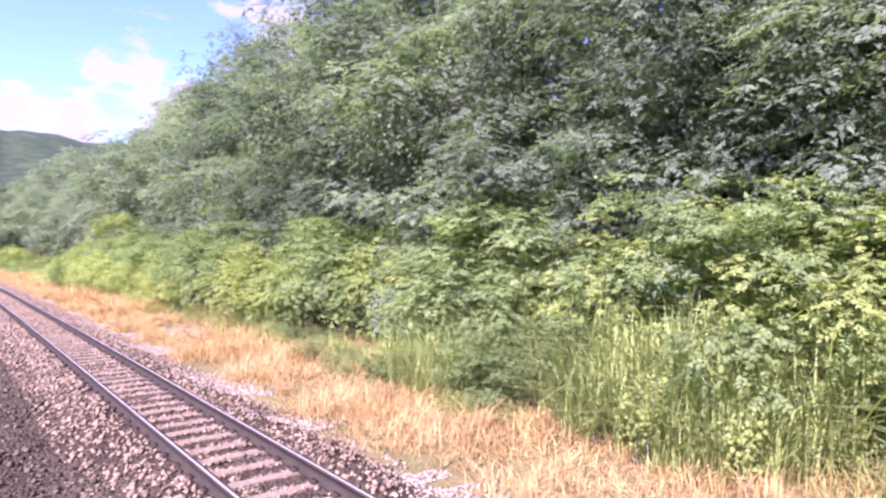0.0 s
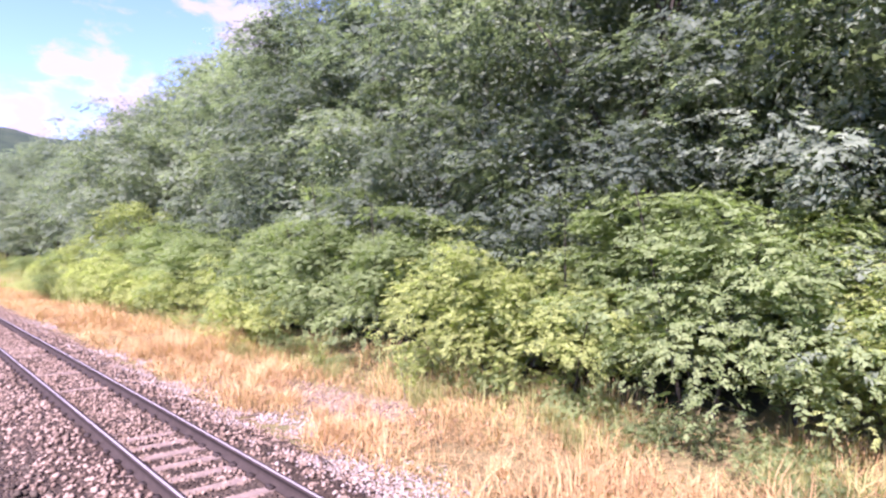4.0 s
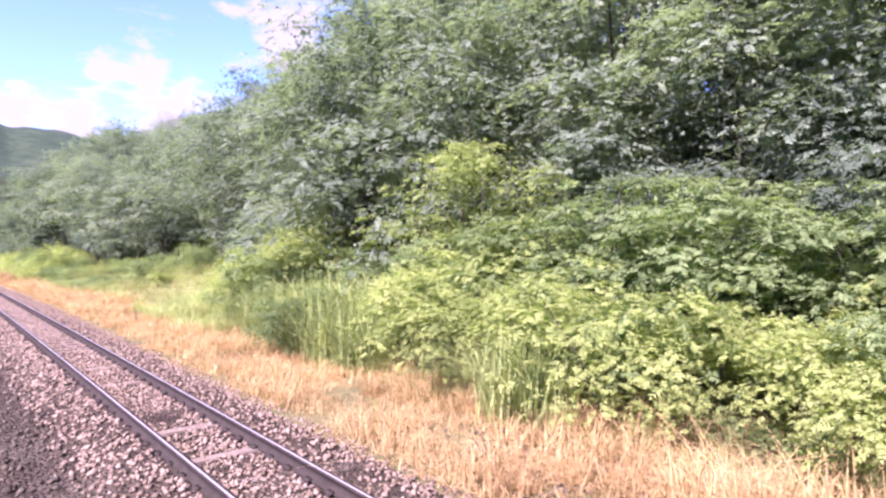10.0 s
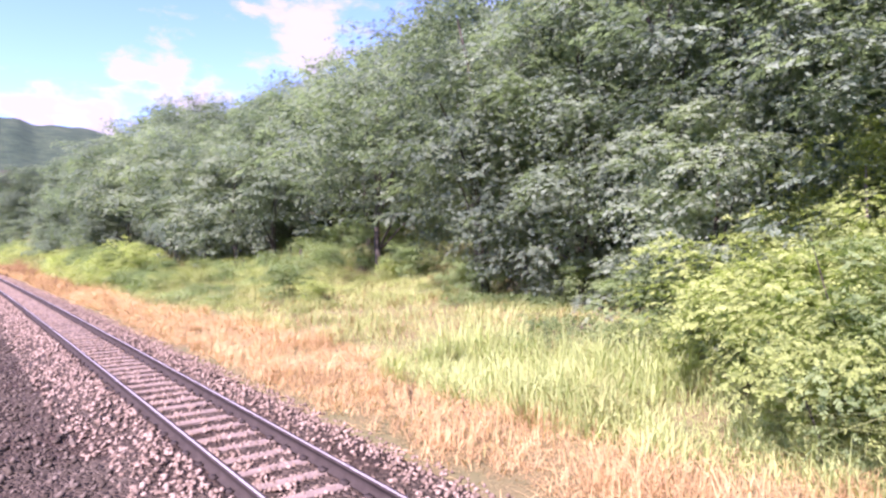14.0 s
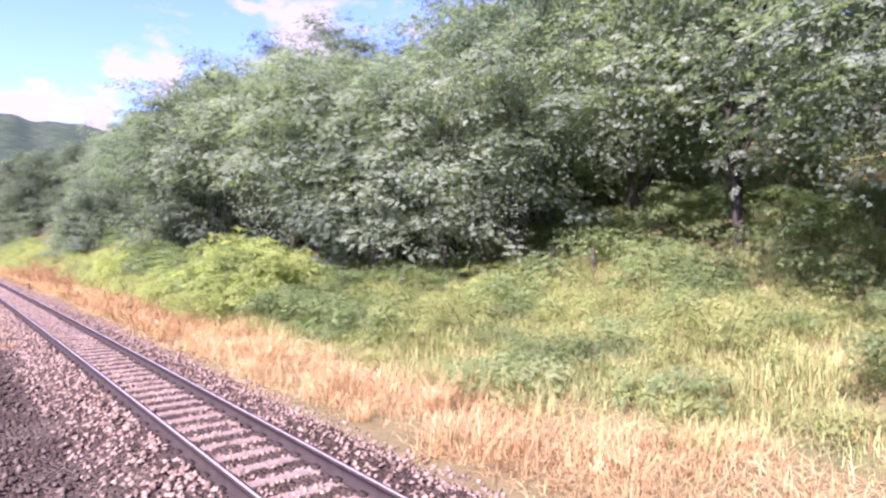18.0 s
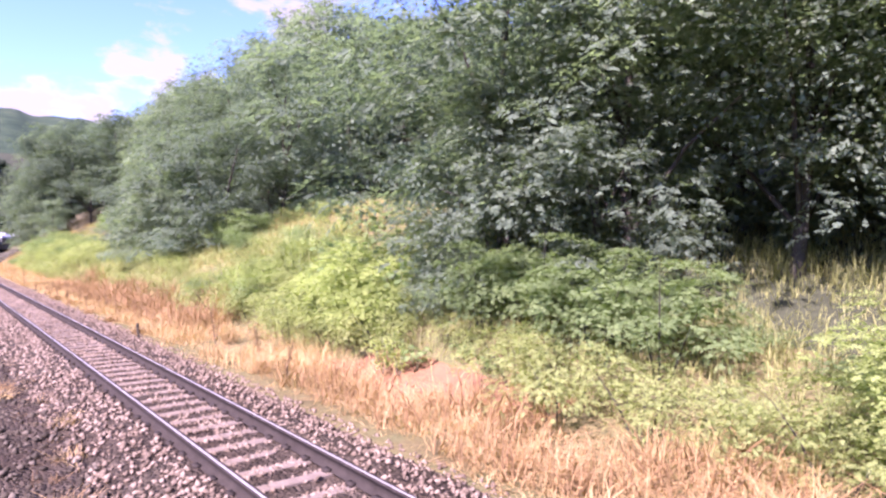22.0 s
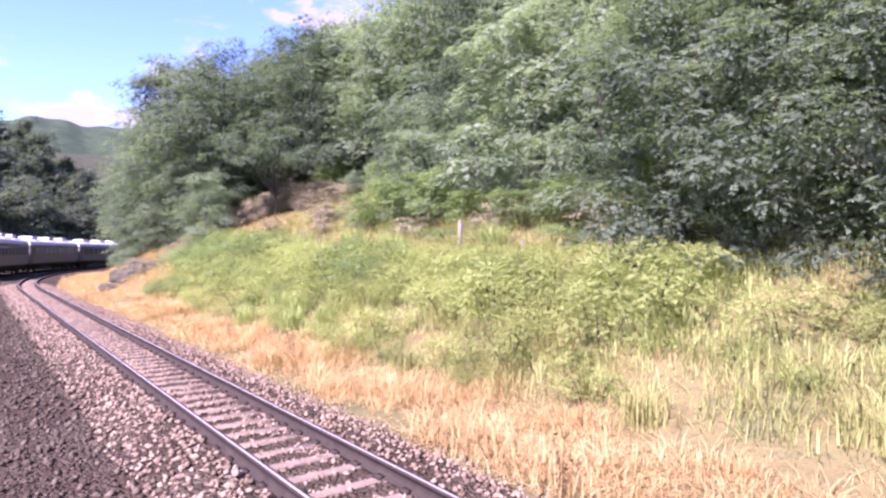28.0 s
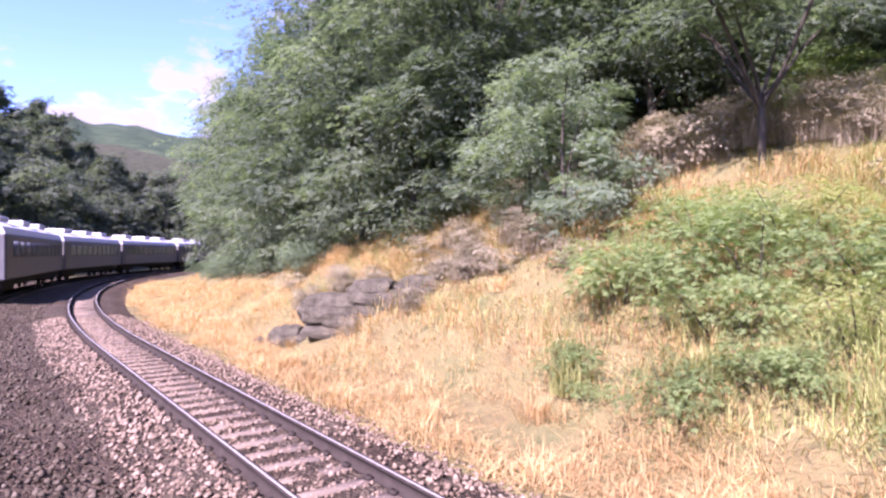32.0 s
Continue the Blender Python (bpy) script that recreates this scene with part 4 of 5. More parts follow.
row(TALL, 97.5, 118, 4.4, 17.2, 0.6, 0.82, 0.98)
for l in (8.6, 10.3, 12.2, 14.0):
    row(MAT[:1] + MAT[1:2] * 2, 86.0, 101, 1.6, l, 0.35, 0.75, 1.2)
for l in (9.4, 11.4, 13.4, 15.4):
    row(MAT[1:2], 79, 101, 2.1, l, 0.5, 0.6, 1.0)
each(SHRUB[:1], (98.5, 10.4, 0.55), (104.0, 8.6, 0.8))
for l in (12.6, 14.2, 15.8):
    row(THICKET, 86.5, 100, 2.0, l, 0.35, 0.6, 1.0)
row(THICKET[1:], 85, 99, 2.0, 18.0, 0.4, 0.8, 1.1)
row(SHRUB[:1], 88, 99, 3.0, 19.4, 0.4, 0.5, 0.75)
row(SHRUB[2:], 101.5, 108.8, 1.5, 8.6, 0.3, 0.75, 0.95)
row(THICKET[:1], 102.5, 114, 1.25, 7.75, 0.2, 0.8, 1.05)
row(THICKET, 93, 101, 1.4, 9.2, 0.3, 0.75, 1.0)
row(THICKET[:1], 92, 100, 1.5, 10.8, 0.3, 0.8, 1.05)
for l in (24.6, 27.0, 29.4):
    row(THICKET[1:] + MAT[:1], 72, 104, 2.3, l, 0.5, 1.0, 1.4)
row(SHRUB[2:], 102, 108, 1.9, 10.4, 0.3, 0.85, 1.0)
row(MAT[:1], 108, 118, 1.7, 10.4, 0.3, 0.6, 0.9)
each(SHRUB[:1], (112.0, 9.0, 0.6), (113.4, 9.2, 0.62), (115.0, 9.6, 0.65), (116.2, 9.2, 0.6))
each(SHRUB[1:2], (117.6, 9.0, 0.65), (116.6, 9.9, 0.75), (118.6, 10.0, 0.7))
each(LOW[:1], (114.8, 11.2, 0.85), (117.2, 10.6, 0.85))
for l in (8.9, 10.0, 11.2):
    row(CASTOR[:1], 118.8, 124.5, 1.5, l, 0.3, 0.8, 1.1)
for l in (8.5, 9.5, 10.6):
    row(THICKET[:1] * 2 + REED[1:2] + SAPLING[1:], 118.4, 129, 1.3, l, 0.3, 0.7, 1.0)
row(THICKET[:1], 118.2, 128, 1.2, 7.9, 0.2, 0.7, 0.95)
each(REED[:1], (119.8, 12.2, 0.9), (121.0, 12.4, 0.95), (122.4, 12.6, 0.9), (127.8, 10.6, 0.8), (128.2, 11.0, 0.8))
each(CASTOR[:1], (93.6, 14.8, 0.9), (94.4, 14.2, 0.7), (92.6, 15.2, 0.7), (105.0, 11.0, 1.35), (106.5, 11.2, 1.3), (125.3, 12.6, 0.95), (127.4, 12.8, 0.9), (124.4, 13.4, 0.95), (126.4, 13.8, 0.95), (129.6, 13.6, 0.8))
each(CASTOR[1:], (116.7, 7.7, 0.55), (115.8, 8.2, 0.8), (115.0, 8.1, 0.8), (118.0, 8.2, 0.6), (89.0, 17.4, 1.2), (86.0, 18.0, 1.2), (79.0, 18.4, 1.1))
each(SAPLING[:1], (117.3, 7.3, 0.95), (117.0, 7.5, 0.7), (124.1, 8.0, 1.0), (123.2, 8.3, 1.1), (125.6, 8.1, 0.9))
each(SAPLING[1:], (127.2, 8.1, 0.8), (128.2, 8.3, 0.75), (126.6, 8.6, 0.8))
for l in (8.8, 10.2, 11.8):
    row(MAT[:1] + MAT[1:2], 121.5, 130, 1.6, l, 0.3, 0.7, 1.0)
each(SHRUB[2:], (123.0, 8.6, 0.5), (126.2, 8.7, 0.5), (124.4, 11.0, 0.4), (122.4, 9.2, 0.55))
each(SHRUB[2:], (119.4, 8.3, 0.7), (121.0, 8.3, 0.7), (120.2, 8.9, 0.8))
for l in (8.4, 9.8, 11.2, 12.6):
    row(THICKET, 120.5, 131, 1.7, l, 0.3, 0.5, 0.75)
row(THICKET, 114.5, 121, 2.0, 8.6, 0.3, 0.5, 0.7)
# the bank: trees above dry and green grass
row(LOW[:1] * 2 + LOW[1:2], 139, 158, 2.6, 12.2, 0.4, 0.95, 1.2)
row(THICKET[:1], 136, 158, 1.6, 9.6, 0.4, 0.55, 0.85)
row(MAT[1:2], 129, 157, 1.3, 8.5, 0.35, 0.6, 0.95)
row(THICKET, 130, 137.5, 1.8, 11.6, 0.4, 0.5, 0.8)
row(MAT[1:2] + THICKET[:1], 129, 137, 1.8, 14.0, 0.6, 0.5, 0.8)
each(LOW[2:], (144.8, 10.8, 0.75), (148.6, 11.0, 0.7))
row(TALL[2:] * 2 + TALL[:1], 139.5, 160, 4.4, 15.6, 0.6, 0.75, 0.9)
row(BACK, 148, 200, 5.0, 22.5, 1.0, 0.85, 1.1)
row(TALL, 116, 152, 4.6, 38.0, 1.0, 0.95, 1.15)
row(BACK, 112, 156, 5.0, 44.0, 1.2, 1.15, 1.4)
row(LOW, 118, 150, 4.4, 33.5, 1.2, 0.8, 1.05)
row(LOW, 160, 173, 3.6, 17.2, 0.8, 0.9, 1.15)
row(MAT[2:], 138, 150, 2.6, 18.5, 0.9, 0.9, 1.3)
each(SHRUB[:1], (136.4, 12.4, 0.55), (138.2, 11.8, 0.6))
each(REED[:1], (133.2, 14.6, 0.6), (133.8, 14.9, 0.55))
row([DRY], 160, 182, 4.2, 13.6, 0.4, 0.5, 0.8)
row(LOW[1:], 159, 172, 2.7, 15.2, 0.4, 0.65, 0.9)
row(SHRUB[:1], 158, 176, 2.6, 13.9, 0.3, 0.5, 0.8)
for l, q in ((7.7, 0.45), (8.6, 0.7), (9.6, 0.8), (10.5, 0.7), (11.3, 0.45)):
    row(THICKET[:1] if l < 9.5 else THICKET[:1] * 3 + THICKET[1:], 156, 180, 1.6, l, 0.4, q, q * 1.6)
    row(THICKET[1:] * 2 + THICKET[:1], 180, 185.5, 1.7, l + 0.4, 0.4, q * 1.0, q * 1.6)
row(MAT[1:2] + MAT[:1], 157, 182, 1.8, 13.4, 0.5, 0.6, 0.9)
row(MAT[1:2] + [DRY], 160, 180, 2.2, 15.0, 0.5, 0.6, 1.0)
each(MAT[:1], (184.6, 7.6, 0.45), (182.2, 8.4, 0.5), (176.0, 9.5, 0.8), (170.0, 8.8, 0.7))
each(MAT[1:2], (182.8, 9.8, 0.8), (184.4, 10.2, 0.7), (183.6, 11.2, 0.8), (185.2, 11.8, 0.7), (185.8, 9.4, 0.6), (186.4, 12.6, 0.7), (183.2, 12.8, 0.8))
each([BRUSH], (188.4, 14.6, 0.8), (187.4, 15.2, 0.9), (186.3, 15.9, 0.9), (185.0, 16.2, 0.85), (183.8, 16.0, 0.8), (182.4, 16.6, 0.75), (187.2, 16.6, 0.95), (185.6, 17.2, 0.95), (184.0, 17.4, 0.9), (182.4, 17.6, 0.85), (188.8, 15.8, 0.85), (178.6, 14.6, 0.6), (174.0, 14.2, 0.5))
each([DRY], (191.5, 12.6, 0.9), (189.5, 9.9, 0.6), (191.5, 9.6, 0.6), (187.6, 10.3, 0.6), (193.4, 10.6, 0.6), (178.6, 14.6, 0.8), (164.5, 13.4, 0.6), (196.4, 9.2, 0.5), (199.0, 8.6, 0.5))
each(LOW[1:2], (188.9, 11.6, 0.82), (190.8, 12.2, 0.75))
each(LOW[:1], (194.0, 13.4, 1.1), (196.8, 12.4, 1.15), (198.4, 16.0, 1.3), (202.4, 15.0, 1.3), (206.2, 14.6, 1.3), (200.0, 11.8, 1.1), (204.0, 11.4, 1.1), (208.5, 11.2, 1.15), (213.0, 11.2, 1.1))
each(TALL[2:], (194.6, 14.3, 1.05), (190.8, 17.8, 0.95), (188.6, 18.6, 0.95), (199.4, 13.6, 1.1), (203.6, 12.6, 1.2), (209.0, 13.2, 1.1), (214.0, 12.8, 1.05), (219.0, 12.6, 1.05), (224.0, 12.6, 1.0), (229.0, 12.6, 1.0))
row(TALL, 178, 200, 4.6, 21.0, 0.8, 0.75, 0.95)
row(BACK, 176, 204, 4.6, 26.5, 1.0, 1.0, 1.2)
row(BACK, 203, 228, 4.5, 20.0, 0.8, 1.0, 1.2)
row(BACK, 206, 232, 5.0, 26.5, 0.8, 1.0, 1.2)
row(LOW[:1], 188, 203, 3.0, 22.4, 0.5, 0.9, 1.1)
row(SHRUB[1:2], 200, 226, 2.6, 9.8, 0.3, 0.6, 0.8)
row(BACK, 152, 172, 4.5, 28.0, 0.8, 1.2, 1.4)
row(BACK, 40, 110, 6.0, 37.0, 1.4, 1.0, 1.25)
row(BACK, 150, 230, 8.0, 33.0, 1.6, 0.9, 1.15)
for l in (39.0, 47.0, 56.0):
    row(BACK, 148, 206, 6.5, l, 1.4, 1.0, 1.3)
row(SHRUB[:2], 174, 188, 2.4, 18.6, 0.4, 0.7, 1.0)
row(LOW, 174, 187, 3.2, 20.6, 0.4, 0.7, 0.9)
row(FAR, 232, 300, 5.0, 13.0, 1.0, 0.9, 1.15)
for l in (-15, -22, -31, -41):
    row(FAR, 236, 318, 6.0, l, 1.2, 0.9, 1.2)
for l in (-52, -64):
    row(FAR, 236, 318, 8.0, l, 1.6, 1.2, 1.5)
# tall green grass, tussocks, dead weeds
for s in np.arange(99, 124, 0.8):
    plant(REED[3] if rng.random() < 0.7 else REED[2], s, rng.uniform(0.6, 1.55), rng.uniform(0.5, 0.85))
for s0, s1, step, l0, l1 in ((-2, 60, 1.9, 5.3, 7.6), (60, 100, 1.9, 5.2, 8.4), (100, 182, 2.1, 5.2, 7.2), (182, 205, 1.3, 5.4, 12.0)):
    for s in np.arange(s0, s1, step):
        plant(REED[2], s + rng.normal() * 0.4, rng.uniform(l0, l1), rng.uniform(0.55, 1.05))
for s in np.arange(-2, 56, 2.0):
    plant(REED[1], s + rng.normal() * 0.4, rng.uniform(7.6, 8.9), rng.uniform(0.5, 0.9))
for s in np.arange(128, 186, 2.2):
    plant(REED[1], s + rng.normal() * 0.5, rng.uniform(7.2, 9.4), rng.uniform(0.6, 1.0))
row(REED[:1], 165, 172.5, 1.2, 8.0, 0.4, 0.4, 0.6)
row(REED[:1], 163, 172, 2.6, 12.1, 0.4, 0.5, 0.75)
each(REED[:1], (5.3, 8.1, 0.85), (6.2, 7.9, 0.8), (4.6, 7.7, 0.7), (3.8, 8.2, 0.85), (6.9, 8.3, 0.75), (45.8, 7.5, 0.9), (9.9, 8.4, 0.85), (10.8, 8.6, 0.9), (9.2, 8.1, 0.75), (10.2, 7.8, 0.65), (11.1, 8.0, 0.65), (8.6, 8.5, 0.85), (6.4, 8.7, 1.0), (7.3, 8.9, 1.05), (4.6, 8.8, 1.05), (8.9, 9.2, 1.1), (5.6, 9.1, 1.1), (46.2, 9.0, 1.1), (47.4, 9.2, 1.15), (48.4, 11.2, 1.4), (2.0, 9.6, 1.3), (3.0, 10.2, 1.4), (4.2, 10.4, 1.4), (5.2, 10.2, 1.3), (3.4, 9.0, 1.0), (1.6, 8.9, 0.9), (6.6, 8.9, 0.85), (10.6, 8.1, 0.7), (11.8, 8.3, 0.75), (45.7, 8.0, 0.9), (46.5, 8.2, 0.85), (51.4, 8.1, 0.9), (52.2, 8.5, 1.0), (53.0, 8.1, 1.0), (53.8, 8.7, 1.1), (54.6, 8.2, 0.95), (55.4, 8.7, 1.05), (56.2, 8.3, 1.0), (57.0, 8.8, 1.1), (57.8, 8.4, 1.0), (58.6, 8.9, 1.0), (59.4, 8.7, 0.9), (52.8, 9.5, 1.2), (54.4, 9.7, 1.25), (55.9, 9.6, 1.2), (57.5, 9.9, 1.2), (59.0, 9.8, 1.1))
each(REED[1:2], (63.6, 8.0, 1.0), (64.3, 8.4, 1.0), (65.2, 8.0, 0.9), (66.0, 8.5, 0.9), (65.0, 9.0, 1.0), (8.5, 7.2, 0.7), (13.0, 7.3, 0.7), (29.5, 7.4, 0.7), (69.0, 9.2, 0.6), (90.0, 7.6, 0.7), (92.5, 7.7, 0.7))
each(REED[2:3], (26.0, 6.2, 1.0), (29.2, 6.3, 1.0), (31.0, 5.3, 1.0), (88.5, 6.6, 1.1), (90.6, 6.0, 1.1), (92.0, 6.4, 1.2), (94.0, 5.9, 1.1), (95.5, 6.7, 1.1))
each(REED[3:4], (126.8, 4.95, 0.7), (130.4, 5.0, 0.8), (133.6, 4.9, 0.7), (138.0, 5.0, 0.8), (141.2, 4.95, 0.7), (43.8, 5.5, 0.8), (39.8, 5.3, 1.0), (22.6, 6.6, 0.8), (25.4, 6.5, 0.8), (99.2, 5.2, 0.8), (108.0, 5.4, 0.9), (111.0, 5.6, 0.9), (170.5, 6.6, 0.8))
each(WEED, (144.3, 4.9, 1.0), (147.2, 4.8, 1.0), (143.6, 5.0, 1.1), (142.2, 5.1, 1.0), (153.5, 5.0, 0.9), (145.8, 5.4, 0.9), (140.2, 5.2, 1.1), (138.6, 5.5, 1.0), (136.5, 5.3, 1.0), (134.0, 5.6, 1.1), (131.4, 5.4, 1.0), (150.3, 5.6, 0.9), (148.5, 5.2, 0.9), (66.5, 6.3, 0.8), (65.2, 6.4, 0.8), (122.5, 5.7, 1.2), (121.0, 6.2, 1.1), (118.2, 5.6, 0.9), (163.0, 6.0, 1.0), (166.8, 5.8, 0.9), (106.2, 5.8, 1.2), (103.4, 6.1, 1.2))


def grass(name, label, mat, zones, lean, width):
    """Grass over stretches of the plan: rows of s0, s1, l0, l1, blades a square metre, height."""
    out = []
    for s0, s1, l0, l1, many, high in zones:
        n = int((s1 - s0) * (l1 - l0) * many)
        s, l = rng.uniform(s0, s1, n), rng.uniform(l0, l1, n)
        patch = np.array([noise.noise((float(a) * 0.55, float(b_) * 0.55, 3.0)) + 0.5 * noise.noise((float(a) * 1.9, float(b_) * 1.9, 9.0)) for a, b_ in zip(s, l)])
        edge_ = np.minimum(np.minimum(l - l0, l1 - l), 0.6) / 0.6
        keep = patch + rng.uniform(-0.35, 0.35, n) > -0.55 + 0.7 * (1 - edge_)
        keep &= (((s - 116.2) / 3.0) ** 2 + ((l - 7.2) / 0.85) ** 2 > 1) | (rng.random(n) < 0.12)
        keep &= (((s - 23.6) / 2.2) ** 2 + ((l - 6.9) / 0.85) ** 2 > 1) | (rng.random(n) < 0.12)
        s, l, patch = s[keep], l[keep], patch[keep]
        n = len(s)
        x, y = at(s, l)
        foot = np.stack([x, y, ground_at(s, l) - 0.03], 1)
        out.append(blades(rng, foot, high * rng.uniform(0.35, 1.15, n) * np.clip(0.8 + 1.2 * patch, 0.35, 1.7), np.full(n, lean), width * rng.uniform(0.6, 1.4, n)))
    return tagged(new(name, mesh_of(name, *joined(out), mat)), label, "grass", kind="stuff")


grass("dry_grass", "dry straw-coloured grass along the edge of the ballast", BLADE_DRY,
      ((-3, 60, 4.9, 9.8, 190, 0.40), (30, 45, 5.8, 8.6, 150, 0.66), (60, 86, 4.9, 8.6, 190, 0.38), (86, 134, 5.0, 7.6, 190, 0.48), (134, 182, 4.8, 7.4, 190, 0.38), (154, 184, 5.4, 8.8, 130, 0.34), (182, 240, 4.8, 9.0, 180, 0.38), (182, 200, 9, 15.5, 200, 0.42), (126, 140, 9.5, 17.5, 90, 0.42), (160, 184, 12, 16, 60, 0.45), (172, 192, 15.5, 24, 70, 0.55)), 1.5, 0.011)
grass("matted_straw", "flattened matted straw lying beside the track", BLADE_DRY,
      ((-3, 60, 4.75, 9.0, 170, 0.15), (60, 88, 4.75, 8.8, 170, 0.15), (88, 134, 4.75, 7.6, 190, 0.15), (134, 184, 4.75, 7.2, 180, 0.15), (182, 215, 4.75, 12.5, 150, 0.16)), 3.0, 0.013)
grass("rusty_grass", "rust-brown withered grass and weeds beside the track", BLADE_RUST,
      ((100, 118, 5.0, 7.4, 70, 0.55), (126, 150, 5.8, 8.2, 150, 0.8), (60, 100, 9, 19, 30, 0.3), (182, 196, 9, 15, 30, 0.4), (4, 56, 5.0, 8.8, 18, 0.3), (158, 184, 11.5, 16, 25, 0.4)), 1.3, 0.024)
grass("olive_grass", "olive green grass on the bank", BLADE_OLIVE,
      ((60, 86, 8.4, 18, 80, 0.42), (84, 122, 7.2, 19, 130, 0.55), (122, 158, 7.4, 13, 130, 0.6), (156, 184, 7.2, 12, 150, 0.6), (156, 184, 12, 16, 120, 0.6), (182, 198, 8, 16, 100, 0.45), (0, 60, 7.2, 9.6, 50, 0.5), (-3, 182, 5.2, 7.4, 10, 0.4)), 1.1, 0.012)
grass("lush_grass", "lush bright green grass at the foot of the bank", BLADE_GREEN,
      ((59.0, 70, 7.1, 10.3, 300, 0.8), (128, 156, 7.6, 12.5, 70, 0.6), (60, 100, 8.2, 15, 70, 0.45), (64, 90, 15, 24, 50, 0.45), (126, 142, 9.5, 17.5, 90, 0.5), (158, 184, 11.5, 16, 60, 0.5), (84, 101, 7.4, 13, 45, 0.5), (154, 182, 7.6, 12.0, 90, 0.6), (76, 100, 13, 25, 70, 0.5), (2, 54, 7.8, 9.4, 50, 0.6), (170, 190, 15.5, 24, 80, 0.6)), 1.0, 0.013)

# ---- rocks, posts, wires ----


def make_rock(seed, size, layers):
    """An outcrop of a few ragged, tilted slabs, one over the other; each slab is a part."""
    r = np.random.default_rng(seed)
    root = tagged(new("rock"), "layered dark grey rock outcrop sunk in dry grass", "rock", "rock outcrop")
    for i in range(layers):
        bm = bmesh.new()
        bmesh.ops.create_icosphere(bm, subdivisions=3, radius=1.0)
        t = i / max(1, layers - 1)
        off = Vector((r.normal() * 0.12 * size[0], (t - 0.4) * 0.5 * size[1] + r.normal() * 0.1, t * size[2] * 0.8))
        wide, deep_ = size[0] * (1 - 0.35 * t) * r.uniform(0.85, 1.1), size[1] * (1 - 0.4 * t) * r.uniform(0.85, 1.1)
        for v in bm.verts:
            p = v.co.copy()
            m = max(abs(p.x), abs(p.y), abs(p.z))
            p = p * (0.55 + 0.45 / m)
            k = 0.85 + 0.3 * noise.noise(p * 1.3 + Vector((seed + i * 3.1, 0, 0))) + 0.13 * noise.noise(p * 3.7 + Vector((0, seed, i)))
            v.co = Vector((p.x * k * wide, p.y * k * deep_, p.z * k * size[2] / layers * 1.8 + 0.22 * p.x * k * wide)) + off
        part("slab", bm, ROCK, root)
    return root


ROCKS = [make_rock(81, (0.9, 1.7, 0.95), 4), make_rock(82, (0.8, 1.3, 0.7), 3), make_rock(83, (0.45, 0.7, 0.3), 2)]
for k, s, l, q, low_ in ((0, 193.4, 7.9, 0.85, 0.3), (1, 192.3, 8.6, 0.95, 0.25), (0, 191.4, 9.3, 0.7, 0.3), (1, 194.6, 7.1, 0.75, 0.25), (2, 195.6, 6.6, 0.7, 0.12)):
    plant(ROCKS[k], s, l, q, turn=heading(s) + 40 + rng.normal() * 12, sink=low_)
for s, l, q in ((191.2, 10.6, 0.55), (190.4, 10.0, 0.5), (190.0, 11.2, 0.6), (189.0, 10.8, 0.55), (188.2, 12.2, 0.6), (192.6, 11.2, 0.55), (189.6, 13.4, 0.9), (188.6, 13.6, 0.8), (191.8, 10.0, 0.4), (193.6, 8.9, 0.45), (194.6, 8.6, 0.5), (196.0, 8.0, 0.45), (190.6, 9.8, 0.4), (190.8, 8.4, 0.35), (192.4, 7.6, 0.3)):
    plant(BRUSH, s, l, q)


def make_dead_stem(points, thick):
    ob = new("fallen_branch", mesh_of("fallen_branch", *tube(points, [thick, thick * 0.9, thick * 0.7, thick * 0.4], 5), BARK_PALE))
    return tagged(ob, "pale bent dead branch lying over the dry weeds", "branch", "fallen branches")


for s, l, run, high, turn in ((137.6, 7.7, 1.3, 0.55, 20), (136.4, 7.5, 1.0, 0.35, -10), (130.6, 7.9, 1.2, 0.5, 35), (126.4, 7.2, 0.9, 0.12, 5), (115.6, 6.6, 0.8, 0.3, -30)):
    plant(make_dead_stem([(0, 0, -0.05), (0.1 * run, run * 0.3, high), (0.16 * run, run * 0.7, high * 0.85), (0.2 * run, run, high * 0.2)], 0.009), s, l, 1.0, turn=heading(s) + turn)


def make_post(seed, height, wide, mat, label):
    r = np.random.default_rng(seed)
    bm = box(-wide / 2, wide / 2, -wide / 2, wide / 2, -0.4, height, wide * 0.12)
    for v in bm.verts:
        v.co.x += 0.06 * (v.co.z / height) * r.uniform(0.4, 1.0)
    me = bpy.data.meshes.new("fence_post")
    bm.to_mesh(me)
    bm.free()
    me.materials.append(mat)
    return tagged(new("fence_post", me), label, "fence post", "fence posts")


POSTS = [make_post(91, 1.1, 0.10, POST, "pale weathered fence post above the weeds"), make_post(92, 0.9, 0.09, POST, "thin weathered fence post above the weeds"), make_post(93, 0.85, 0.15, BARK, "dark wooden stump of a fence post")]
FENCE = [(158.4, 12.0), (161.4, 12.0), (163.9, 11.8), (167.6, 11.9), (171.0, 12.1), (174.4, 12.2), (176.6, 12.3), (180.2, 12.6)]
for i, (s, l) in enumerate(FENCE):
    plant(POSTS[0 if s == 163.9 else 1], s, l, {163.9: 1.2, 171.0: 1.2, 176.6: 1.1}.get(s, 0.9), turn=heading(s) + rng.normal() * 8, sink=0.25)
plant(make_post(94, 0.42, 0.045, BARK, "short dark wooden stake at the edge of the ballast"), 126.0, 4.75, 1.0)
for s, l in ((95.3, 17.4), (96.0, 14.6), (93.4, 17.2)):
    plant(POSTS[2], s, l, 1.0)
